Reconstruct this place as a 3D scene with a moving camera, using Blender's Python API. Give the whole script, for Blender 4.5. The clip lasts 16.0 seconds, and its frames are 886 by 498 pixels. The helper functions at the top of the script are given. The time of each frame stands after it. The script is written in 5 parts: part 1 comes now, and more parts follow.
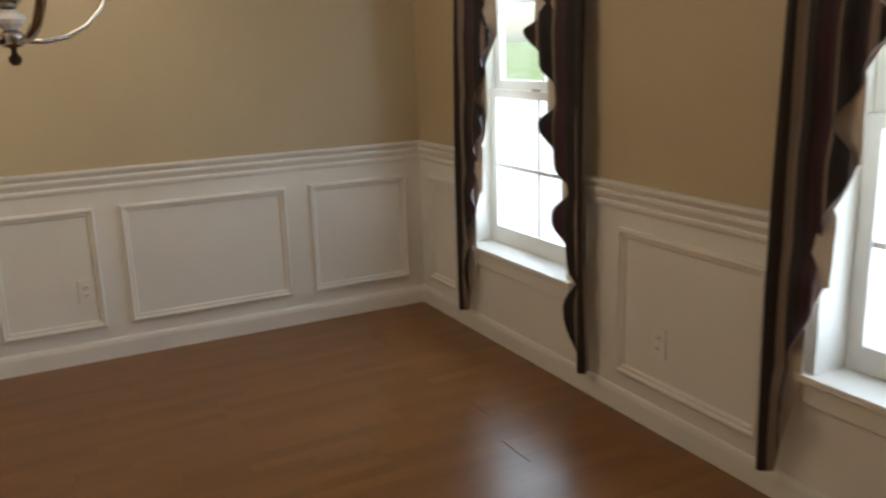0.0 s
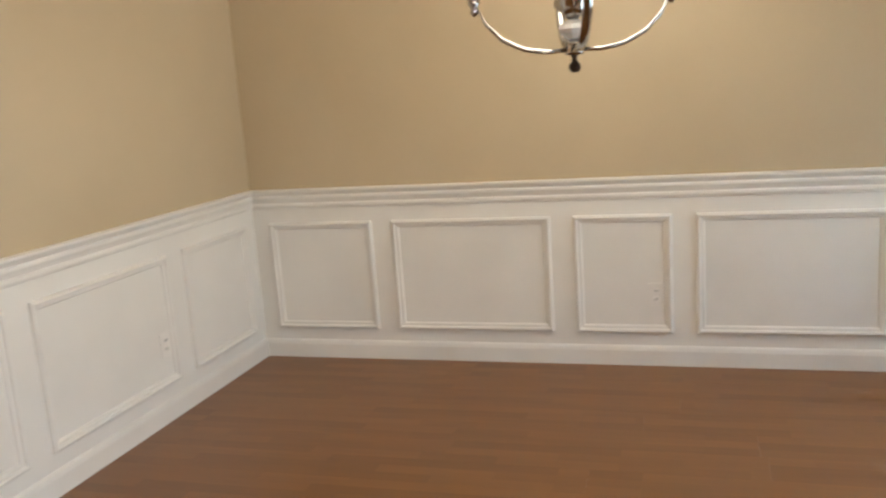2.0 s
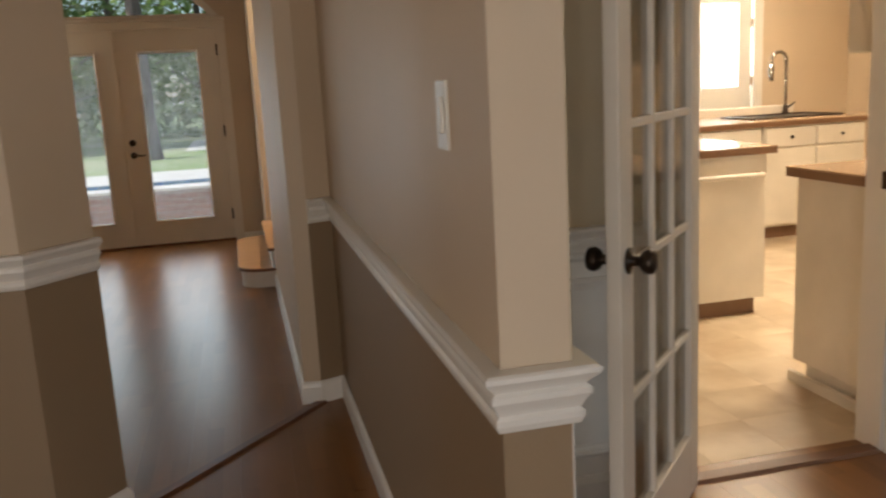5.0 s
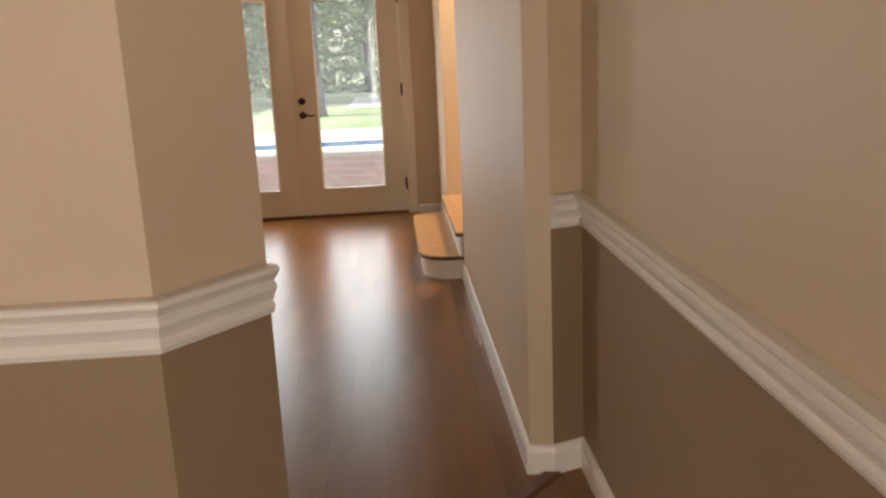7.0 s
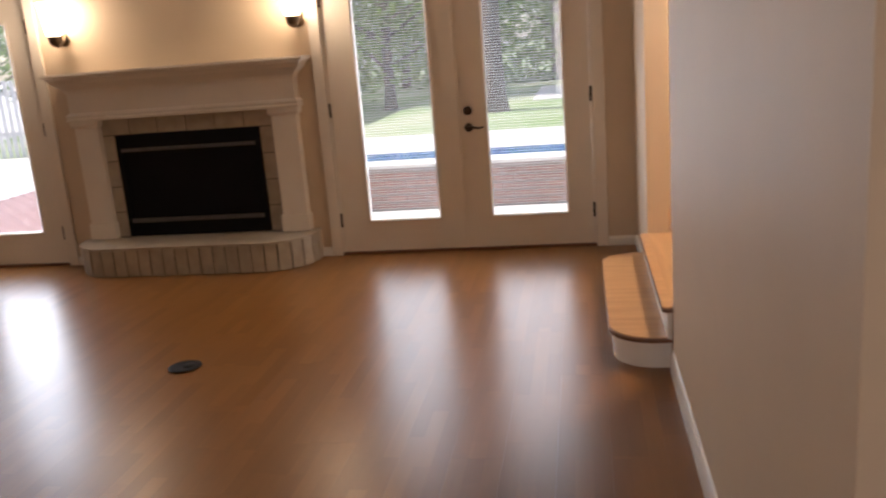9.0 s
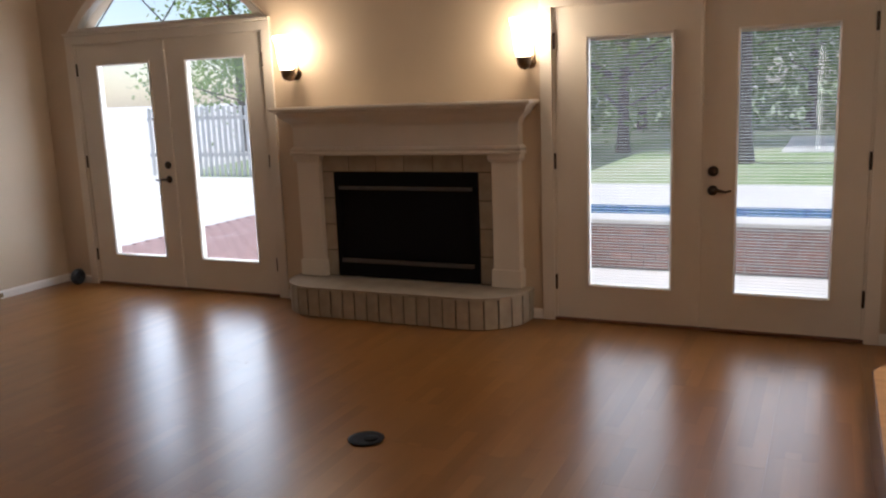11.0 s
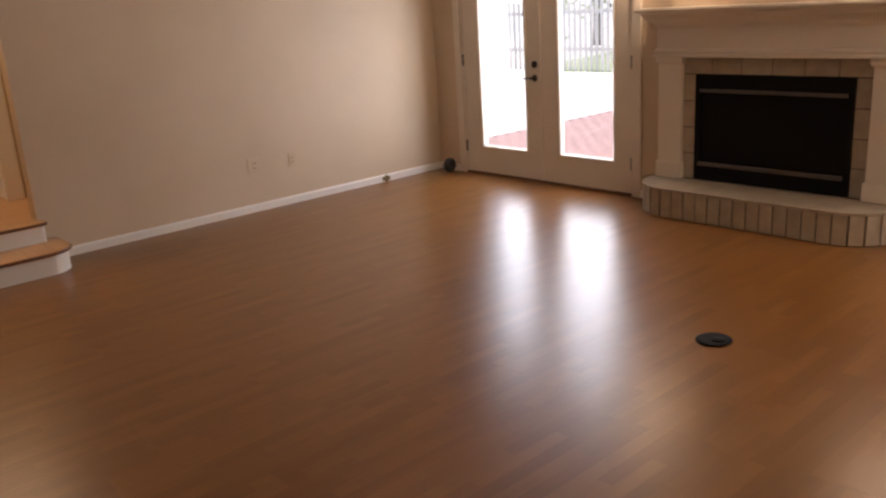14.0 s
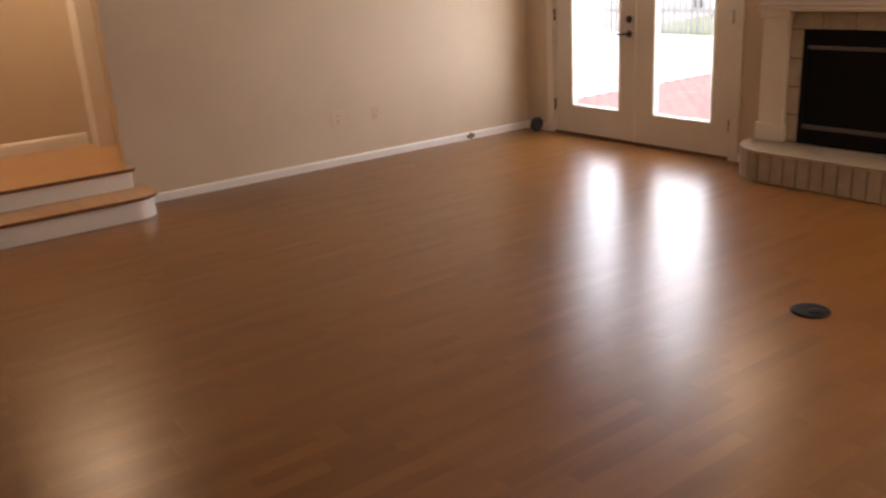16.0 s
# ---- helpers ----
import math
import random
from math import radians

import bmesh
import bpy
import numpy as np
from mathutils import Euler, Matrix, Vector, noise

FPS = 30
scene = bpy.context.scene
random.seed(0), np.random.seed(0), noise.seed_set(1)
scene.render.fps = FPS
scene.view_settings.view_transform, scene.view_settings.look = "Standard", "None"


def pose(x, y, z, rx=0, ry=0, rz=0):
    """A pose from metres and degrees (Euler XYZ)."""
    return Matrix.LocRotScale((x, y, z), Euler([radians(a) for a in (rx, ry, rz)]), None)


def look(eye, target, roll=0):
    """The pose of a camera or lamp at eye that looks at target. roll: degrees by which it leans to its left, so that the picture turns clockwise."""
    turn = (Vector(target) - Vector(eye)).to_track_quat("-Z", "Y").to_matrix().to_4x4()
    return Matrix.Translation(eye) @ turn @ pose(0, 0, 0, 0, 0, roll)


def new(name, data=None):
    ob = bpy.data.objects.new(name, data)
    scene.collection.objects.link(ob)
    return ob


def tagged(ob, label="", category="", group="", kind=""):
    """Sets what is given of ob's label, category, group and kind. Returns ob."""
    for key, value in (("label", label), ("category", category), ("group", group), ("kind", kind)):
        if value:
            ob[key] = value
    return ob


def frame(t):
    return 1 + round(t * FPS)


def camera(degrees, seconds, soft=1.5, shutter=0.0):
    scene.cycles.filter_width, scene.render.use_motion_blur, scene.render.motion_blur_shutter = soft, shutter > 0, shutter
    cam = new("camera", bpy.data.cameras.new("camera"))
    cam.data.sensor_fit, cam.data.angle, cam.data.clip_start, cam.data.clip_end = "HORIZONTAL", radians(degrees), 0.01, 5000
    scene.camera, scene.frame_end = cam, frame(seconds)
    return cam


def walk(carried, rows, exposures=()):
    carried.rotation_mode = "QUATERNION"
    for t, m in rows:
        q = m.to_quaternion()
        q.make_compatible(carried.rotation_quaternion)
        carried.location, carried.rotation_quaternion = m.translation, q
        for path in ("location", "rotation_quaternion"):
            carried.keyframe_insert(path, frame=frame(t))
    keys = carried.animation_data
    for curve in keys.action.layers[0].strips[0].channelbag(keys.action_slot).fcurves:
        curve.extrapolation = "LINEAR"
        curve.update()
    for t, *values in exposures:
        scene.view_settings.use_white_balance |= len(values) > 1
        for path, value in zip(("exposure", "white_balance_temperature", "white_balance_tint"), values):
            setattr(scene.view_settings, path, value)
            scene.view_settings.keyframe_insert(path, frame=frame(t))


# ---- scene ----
cam = camera(55.46, 16.0, soft=2.2, shutter=0.3)
PATH = [
    (0, (1.462, -7.835, 1.469), (3.188, -8.725, 0.992), -1.78),
    (0.5, (1.661, -7.958, 1.446), (3.522, -8.550, 1.011), -3.20),
    (1, (1.658, -8.190, 1.455), (3.614, -8.281, 1.048), -3.35),
    (1.5, (1.652, -8.287, 1.441), (3.592, -7.987, 1.059), -3.71),
    (2, (1.626, -8.285, 1.422), (3.504, -7.708, 1.044), -4.10),
    (2.5, (1.492, -8.338, 1.416), (3.260, -7.486, 1.031), -4.54),
    (3, (1.292, -8.356, 1.406), (2.888, -7.209, 1.033), -4.78),
    (3.5, (1.274, -8.328, 1.375), (2.541, -6.825, 1.004), -5.06),
    (4, (1.157, -8.355, 1.368), (2.098, -6.631, 0.992), -4.32),
    (4.5, (1.068, -8.365, 1.379), (1.739, -6.521, 0.992), -3.67),
    (5, (0.981, -8.321, 1.363), (1.432, -6.410, 0.982), -3.09),
    (5.2, (0.955, -8.273, 1.358), (1.322, -6.344, 0.978), -3.19),
    (7.3, (0.777, -6.963, 1.353), (0.853, -5.019, 0.890), -3.32),
    (7.5, (0.780, -6.825, 1.367), (0.828, -4.878, 0.910), -3.99),
    (8, (0.809, -6.462, 1.418), (0.772, -4.515, 0.960), -4.76),
    (8.5, (0.827, -6.083, 1.430), (0.681, -4.143, 0.965), -4.98),
    (9, (0.820, -5.800, 1.447), (0.484, -3.886, 0.975), -4.54),
    (9.5, (0.790, -5.543, 1.469), (0.207, -3.691, 0.986), -3.90),
    (10, (0.770, -5.397, 1.504), (0.028, -3.592, 1.065), -3.13),
    (10.2, (0.757, -5.353, 1.515), (-0.016, -3.555, 1.104), -2.79),
    (12.3, (0.595, -5.156, 1.498), (-0.364, -3.436, 1.147), -1.60),
    (12.5, (0.604, -5.172, 1.503), (-0.417, -3.493, 1.133), -1.80),
    (13, (0.645, -5.243, 1.525), (-0.546, -3.697, 1.086), -2.58),
    (13.5, (0.706, -5.363, 1.564), (-0.626, -3.961, 1.056), -3.26),
    (14, (0.745, -5.494, 1.601), (-0.690, -4.222, 1.033), -3.62),
    (14.5, (0.705, -5.488, 1.585), (-0.818, -4.342, 0.978), -3.55),
    (15, (0.699, -5.371, 1.536), (-0.918, -4.366, 0.923), -3.89),
    (15.5, (0.718, -5.318, 1.523), (-0.934, -4.372, 0.909), -4.09),
    (16, (0.677, -5.388, 1.504), (-0.872, -4.292, 0.871), -3.40),
]
EXPOSURES = [(0, 0.65, 6150, 8), (1.5, 1.25, 5950, 8), (2.5, 1.65, 5900, 8), (3.0, 0.4, 6250, 9), (3.5, -0.4, 6450, 11), (4.2, 0.0, 6350, 11), (5.2, 0.05, 6250, 11), (7.3, 0.95, 6700, 15),
             (8, 0.9, 6600, 17), (9, 0.6, 6350, 22), (9.5, 0.2, 6150, 20), (10, 0.1, 5950, 17), (12.3, 0.15, 5900, 17), (13.5, 0.45, 6450, 23), (14.2, 0.7, 6800, 25), (16, 0.8, 6900, 25)]
walk(cam, [(t, look(e, g, r)) for t, e, g, r in PATH], EXPOSURES)

# ---------------------------------------------------------------- light
world = bpy.data.worlds.new("sky")
scene.world = world
world.use_nodes = True
sky = world.node_tree.nodes.new("ShaderNodeTexSky")
sky.sky_type, sky.sun_disc = "NISHITA", False
sky.sun_elevation, sky.sun_rotation = radians(48), radians(-90)
world.node_tree.links.new(sky.outputs[0], world.node_tree.nodes["Background"].inputs[0])
world.node_tree.nodes["Background"].inputs[1].default_value = 0.15


def lamp(name, kind, m, power, color=(1, 1, 1), size=0.1, size_y=None):
    data = bpy.data.lights.new(name, kind)
    data.energy, data.color = power, color
    if kind == "AREA":
        data.shape, data.size, data.size_y = "RECTANGLE", size, size_y or size
    elif kind == "SUN":
        data.angle = radians(0.6)
    else:
        data.shadow_soft_size = size
    ob = new(name, data)
    ob.matrix_world = m
    return ob


WARM = (1.0, 0.72, 0.42)
DAY = (0.86, 0.94, 1.0)
lamp("sun", "SUN", look((-34, 5, 38), (0, 4, 0)), 5.0, (1.0, 0.95, 0.87))
# daylight in the openings of the glazed doors and windows (foyer one added, unseen)
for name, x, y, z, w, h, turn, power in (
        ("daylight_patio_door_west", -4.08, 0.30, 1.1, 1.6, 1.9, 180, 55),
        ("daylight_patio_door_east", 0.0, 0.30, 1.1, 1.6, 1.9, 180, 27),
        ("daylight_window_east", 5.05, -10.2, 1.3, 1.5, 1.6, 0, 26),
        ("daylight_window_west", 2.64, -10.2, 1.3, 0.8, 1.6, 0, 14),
        ("daylight_foyer_added", 0.0, -10.2, 1.2, 1.1, 1.7, 0, 42)):
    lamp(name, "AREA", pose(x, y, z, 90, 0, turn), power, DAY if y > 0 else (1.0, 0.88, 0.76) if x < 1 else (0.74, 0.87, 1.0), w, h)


# ---------------------------------------------------------------- materials
def material(name, color, rough=0.6, metal=0.0, color2=None, scale=6.0, stretch=(1, 1, 1), bump=0.05, bump_scale=60.0,
             vary=0.0, coat=0.0, emit=0.0, emit_color=(1, 1, 1), detail=6.0):
    """Base colour mixed by a broad noise, a fine bump, gloss that wanders a little, and a shift from piece to piece."""
    mat = bpy.data.materials.new(name)
    mat.use_nodes = True
    n, l = mat.node_tree.nodes, mat.node_tree.links
    b = n["Principled BSDF"]
    b.inputs["Roughness"].default_value, b.inputs["Metallic"].default_value = rough, metal
    b.inputs["Coat Weight"].default_value = coat
    co = n.new("ShaderNodeTexCoord")
    mp = n.new("ShaderNodeMapping")
    mp.inputs["Scale"].default_value = stretch
    info = n.new("ShaderNodeObjectInfo")
    shift = n.new("ShaderNodeVectorMath")
    shift.operation = "MULTIPLY_ADD"
    shift.inputs[1].default_value = (37, 19, 11)
    l.new(info.outputs["Random"], shift.inputs[0])
    l.new(co.outputs["Object"], shift.inputs[2])
    l.new(shift.outputs[0], mp.inputs["Vector"])
    big = n.new("ShaderNodeTexNoise")
    big.inputs["Scale"].default_value, big.inputs["Detail"].default_value = scale, detail
    l.new(mp.outputs[0], big.inputs["Vector"])
    mix = n.new("ShaderNodeMix")
    mix.data_type = "RGBA"
    c2 = color2 or tuple(c * 0.86 for c in color)
    mix.inputs[6].default_value, mix.inputs[7].default_value = (*c2, 1), (*color, 1)
    ramp = n.new("ShaderNodeMapRange")
    ramp.inputs["From Min"].default_value, ramp.inputs["From Max"].default_value = 0.35, 0.65
    l.new(big.outputs["Fac"], ramp.inputs["Value"])
    l.new(ramp.outputs[0], mix.inputs[0])
    out = mix.outputs[2]
    if vary:
        hsv = n.new("ShaderNodeHueSaturation")
        rng = n.new("ShaderNodeMapRange")
        rng.inputs["To Min"].default_value, rng.inputs["To Max"].default_value = 1 - vary, 1 + vary
        l.new(info.outputs["Random"], rng.inputs["Value"])
        l.new(rng.outputs[0], hsv.inputs["Value"])
        l.new(out, hsv.inputs["Color"])
        out = hsv.outputs[0]
    l.new(out, b.inputs["Base Color"])
    fine = n.new("ShaderNodeTexNoise")
    fine.inputs["Scale"].default_value, fine.inputs["Detail"].default_value = bump_scale, 3
    l.new(mp.outputs[0], fine.inputs["Vector"])
    if bump:
        bp = n.new("ShaderNodeBump")
        bp.inputs["Strength"].default_value, bp.inputs["Distance"].default_value = bump, 0.01
        l.new(fine.outputs["Fac"], bp.inputs["Height"])
        l.new(bp.outputs[0], b.inputs["Normal"])
    rr = n.new("ShaderNodeMapRange")
    rr.inputs["To Min"].default_value, rr.inputs["To Max"].default_value = rough * 0.85, min(1, rough * 1.15)
    l.new(big.outputs["Fac"], rr.inputs["Value"])
    l.new(rr.outputs[0], b.inputs["Roughness"])
    if emit:
        b.inputs["Emission Color"].default_value = (*emit_color, 1)
        b.inputs["Emission Strength"].default_value = emit
    return mat


M = dict(
    cream=material("cream_wall_paint", (0.62, 0.50, 0.36), 0.55, scale=1.3, color2=(0.57, 0.455, 0.32), bump=0.05, bump_scale=140),
    tan=material("tan_wall_paint", (0.30, 0.212, 0.125), 0.6, scale=1.3, color2=(0.275, 0.192, 0.112), bump=0.05, bump_scale=140),
    gold=material("golden_tan_wall_paint", (0.53, 0.43, 0.28), 0.55, scale=1.2, color2=(0.485, 0.39, 0.25), bump=0.05, bump_scale=140),
    white=material("white_trim_paint", (0.80, 0.77, 0.71), 0.35, scale=3, color2=(0.76, 0.73, 0.67), bump=0.03, bump_scale=90),
    doorwhite=material("door_paint", (0.72, 0.66, 0.57), 0.4, scale=3, color2=(0.68, 0.62, 0.53), bump=0.03, bump_scale=90),
    ceil=material("ceiling_paint", (0.78, 0.75, 0.70), 0.8, scale=2, bump=0.2, bump_scale=90),
    oak=material("oak_step", (0.50, 0.29, 0.135), 0.3, scale=3, color2=(0.40, 0.22, 0.095), stretch=(9, 0.8, 1), bump=0.04, bump_scale=25),
    threshold=material("dark_wood_strip", (0.16, 0.07, 0.035), 0.4, scale=8, bump=0.05),
    slab=material("subfloor", (0.12, 0.06, 0.03), 0.8),
    vinyl=material("kitchen_vinyl", (0.66, 0.56, 0.42), 0.4, scale=3, color2=(0.47, 0.36, 0.235), bump=0.05, bump_scale=30, vary=0.05),
    counter=material("laminate_counter", (0.50, 0.36, 0.24), 0.2, scale=40, color2=(0.40, 0.27, 0.17), bump=0.01),
    edge=material("brown_counter_edge", (0.20, 0.11, 0.06), 0.35, scale=10),
    cabinet=material("cabinet_paint", (0.78, 0.73, 0.64), 0.4, scale=3, bump=0.02),
    bronze=material("oil_rubbed_bronze", (0.055, 0.04, 0.03), 0.32, 0.9, scale=20, bump=0.03),
    nickel=material("brushed_nickel", (0.42, 0.38, 0.33), 0.3, 0.95, scale=30, bump=0.02),
    chrome=material("polished_chrome", (0.40, 0.385, 0.37), 0.1, 1.0, scale=30, bump=0.0),
    sconce=material("antique_bronze", (0.16, 0.115, 0.075), 0.3, 0.9, scale=20, bump=0.03),
    brass=material("aged_brass", (0.28, 0.19, 0.09), 0.35, 0.9, scale=20, bump=0.03),
    black=material("black_firebox", (0.006, 0.006, 0.007), 0.6, scale=20, bump=0.05),
    soot=material("firebox_louvre", (0.12, 0.11, 0.10), 0.35, 0.5, scale=20),
    tile=material("fireplace_tile", (0.42, 0.36, 0.27), 0.4, scale=9, color2=(0.34, 0.285, 0.21), bump=0.06, bump_scale=40, vary=0.08),
    grout=material("grout", (0.16, 0.13, 0.10), 0.9, bump=0.2),
    plastic=material("ivory_plastic", (0.78, 0.75, 0.68), 0.35, bump=0.0),
    darkplastic=material("black_plastic", (0.02, 0.02, 0.022), 0.4, bump=0.02),
    lining=material("curtain_lining", (0.70, 0.62, 0.53), 0.8, scale=12, bump=0.15, bump_scale=200),
    brick=material("red_brick", (0.30, 0.13, 0.09), 0.85, scale=14, color2=(0.22, 0.09, 0.065), bump=0.3, bump_scale=60, vary=0.18),
    paving=material("pale_red_paving", (0.40, 0.235, 0.215), 0.85, scale=14, color2=(0.33, 0.19, 0.175), bump=0.3, bump_scale=60, vary=0.14),
    mortar=material("mortar", (0.30, 0.23, 0.20), 0.9, bump=0.3),
    concrete=material("patio_concrete", (0.70, 0.68, 0.65), 0.85, scale=2.5, color2=(0.63, 0.61, 0.58), bump=0.2, bump_scale=60),
    grass=material("lawn", (0.21, 0.31, 0.11), 0.9, scale=0.7, color2=(0.37, 0.40, 0.25), bump=0.6, bump_scale=40),
    bark=material("bark", (0.12, 0.095, 0.08), 0.95, scale=5, color2=(0.08, 0.06, 0.05), stretch=(3, 3, 0.6), bump=0.9, bump_scale=16),
    leaf=material("leaves", (0.12, 0.18, 0.06), 0.6, scale=1.2, color2=(0.075, 0.125, 0.04), bump=0, vary=0.3),
    fence=material("weathered_fence", (0.66, 0.64, 0.61), 0.9, scale=6, stretch=(4, 4, 0.5), bump=0.3, vary=0.12),
    water=material("pool_water", (0.02, 0.16, 0.42), 0.06, scale=2, bump=0.1, bump_scale=5),
    siding=material("white_siding", (0.80, 0.79, 0.76), 0.6, scale=2, bump=0.05),
    bulb=material("lit_glass", (1.0, 0.9, 0.75), 0.4, emit=14.0, emit_color=(1.0, 0.80, 0.52), bump=0),
    crystal=material("clear_crystal", (0.85, 0.85, 0.87), 0.05, bump=0.0),
)
M["black"].node_tree.nodes["Principled BSDF"].inputs["Specular IOR Level"].default_value = 0.12
M["crystal"].node_tree.nodes["Principled BSDF"].inputs["Transmission Weight"].default_value = 0.45


def make_plank():
    """Three-strip laminate: short strips of differing tone along the board, with fine grain and a satin coat."""
    mat = material("laminate_plank", (0.5, 0.5, 0.5), 0.295, bump=0, scale=0.9)
    n, l = mat.node_tree.nodes, mat.node_tree.links
    b = n["Principled BSDF"]
    info, co = n.new("ShaderNodeObjectInfo"), n.new("ShaderNodeTexCoord")
    sh = n.new("ShaderNodeVectorMath")
    sh.operation = "MULTIPLY_ADD"
    sh.inputs[1].default_value = (0, 7.3, 0)
    l.new(info.outputs["Random"], sh.inputs[0])
    l.new(co.outputs["Object"], sh.inputs[2])
    turn = n.new("ShaderNodeMapping")
    turn.inputs["Rotation"].default_value = (0, 0, radians(90))
    turn.inputs["Location"].default_value = (0, 0.0317, 0)
    l.new(sh.outputs[0], turn.inputs["Vector"])
    strips = n.new("ShaderNodeTexBrick")
    for key, value in (("Scale", 1.0), ("Mortar Size", 0.0), ("Brick Width", 0.46), ("Row Height", 0.0633)):
        strips.inputs[key].default_value = value
    strips.inputs["Color1"].default_value, strips.inputs["Color2"].default_value = (0.232, 0.099, 0.0245, 1), (0.180, 0.074, 0.0165, 1)
    l.new(turn.outputs[0], strips.inputs["Vector"])
    gm = n.new("ShaderNodeMapping")
    gm.inputs["Scale"].default_value = (9, 1.1, 1)
    l.new(sh.outputs[0], gm.inputs["Vector"])
    grain = n.new("ShaderNodeTexNoise")
    grain.inputs["Scale"].default_value, grain.inputs["Detail"].default_value = 1.6, 5
    l.new(gm.outputs[0], grain.inputs["Vector"])
    rng = n.new("ShaderNodeMapRange")
    rng.inputs["To Min"].default_value, rng.inputs["To Max"].default_value = 0.76, 1.26
    l.new(grain.outputs["Fac"], rng.inputs["Value"])
    hsv = n.new("ShaderNodeHueSaturation")
    l.new(rng.outputs[0], hsv.inputs["Value"])
    l.new(strips.outputs["Color"], hsv.inputs["Color"])
    l.new(hsv.outputs[0], b.inputs["Base Color"])
    return mat


M["plank"] = make_plank()


def thin_leaves(mat):
    """Leaves let part of the sun through."""
    n, l = mat.node_tree.nodes, mat.node_tree.links
    thin, mix = n.new("ShaderNodeBsdfTranslucent"), n.new("ShaderNodeMixShader")
    thin.inputs[0].default_value = (0.24, 0.35, 0.10, 1)
    mix.inputs[0].default_value = 0.5
    l.new(n["Principled BSDF"].outputs[0], mix.inputs[1])
    l.new(thin.outputs[0], mix.inputs[2])
    l.new(mix.outputs[0], n["Material Output"].inputs[0])


thin_leaves(M["leaf"])


def make_glass(name="window_glass", clearness=(0.97, 0.98, 0.97, 1)):
    mat = bpy.data.materials.new(name)
    mat.use_nodes = True
    n, l = mat.node_tree.nodes, mat.node_tree.links
    n.remove(n["Principled BSDF"])
    clear, gloss, mix, fr = (n.new(k) for k in ("ShaderNodeBsdfTransparent", "ShaderNodeBsdfGlossy", "ShaderNodeMixShader", "ShaderNodeLayerWeight"))
    clear.inputs[0].default_value = clearness
    gloss.inputs["Roughness"].default_value = 0.03
    power, slope = n.new("ShaderNodeMath"), n.new("ShaderNodeMath")
    power.operation, power.inputs[1].default_value = "POWER", 4.0
    slope.operation, slope.inputs[1].default_value, slope.inputs[2].default_value = "MULTIPLY_ADD", 0.4, 0.03
    fr.inputs["Blend"].default_value = 0.5
    l.new(fr.outputs["Facing"], power.inputs[0])
    l.new(power.outputs[0], slope.inputs[0])
    l.new(slope.outputs[0], mix.inputs[0])
    l.new(clear.outputs[0], mix.inputs[1])
    l.new(gloss.outputs[0], mix.inputs[2])
    l.new(mix.outputs[0], n["Material Output"].inputs[0])
    return mat


M["glass"] = make_glass()


def make_hazy():
    """Patio door glass with a thin scattering film, put in for the glare haze."""
    mat = make_glass("hazy_patio_glass")
    n, l = mat.node_tree.nodes, mat.node_tree.links
    out = n["Material Output"]
    clean = out.inputs[0].links[0].from_socket
    film, mix, co, cloud, rng = (n.new(k) for k in ("ShaderNodeBsdfTranslucent", "ShaderNodeMixShader", "ShaderNodeTexCoord", "ShaderNodeTexNoise", "ShaderNodeMapRange"))
    film.inputs[0].default_value = (0.9, 0.93, 0.95, 1)
    cloud.inputs["Scale"].default_value, cloud.inputs["Detail"].default_value = 2.2, 3
    rng.inputs["To Min"].default_value, rng.inputs["To Max"].default_value = 0.002, 0.022
    l.new(co.outputs["Object"], cloud.inputs["Vector"])
    l.new(cloud.outputs["Fac"], rng.inputs["Value"])
    l.new(rng.outputs[0], mix.inputs[0])
    l.new(clean, mix.inputs[1])
    l.new(film.outputs[0], mix.inputs[2])
    l.new(mix.outputs[0], out.inputs[0])
    return mat


M["hazy"] = make_hazy()
# Grey tint darkens these panes in place of the shaded corner behind the door.
M["shade_tint"] = make_glass("shade_tinted_door_glass", (0.74, 0.73, 0.70, 1))


def make_pane_sheet():
    """Added white translucent sheet: lit from outside, it makes the back door's pane glare."""
    mat = bpy.data.materials.new("white_pane_sheet")
    mat.use_nodes = True
    n, l = mat.node_tree.nodes, mat.node_tree.links
    n.remove(n["Principled BSDF"])
    thin, face, mix = (n.new(k) for k in ("ShaderNodeBsdfTranslucent", "ShaderNodeBsdfDiffuse", "ShaderNodeMixShader"))
    thin.inputs[0].default_value = face.inputs[0].default_value = (0.85, 0.85, 0.83, 1)
    mix.inputs[0].default_value = 0.4
    l.new(thin.outputs[0], mix.inputs[1])
    l.new(face.outputs[0], mix.inputs[2])
    l.new(mix.outputs[0], n["Material Output"].inputs[0])
    return mat


M["frosted"] = make_pane_sheet()


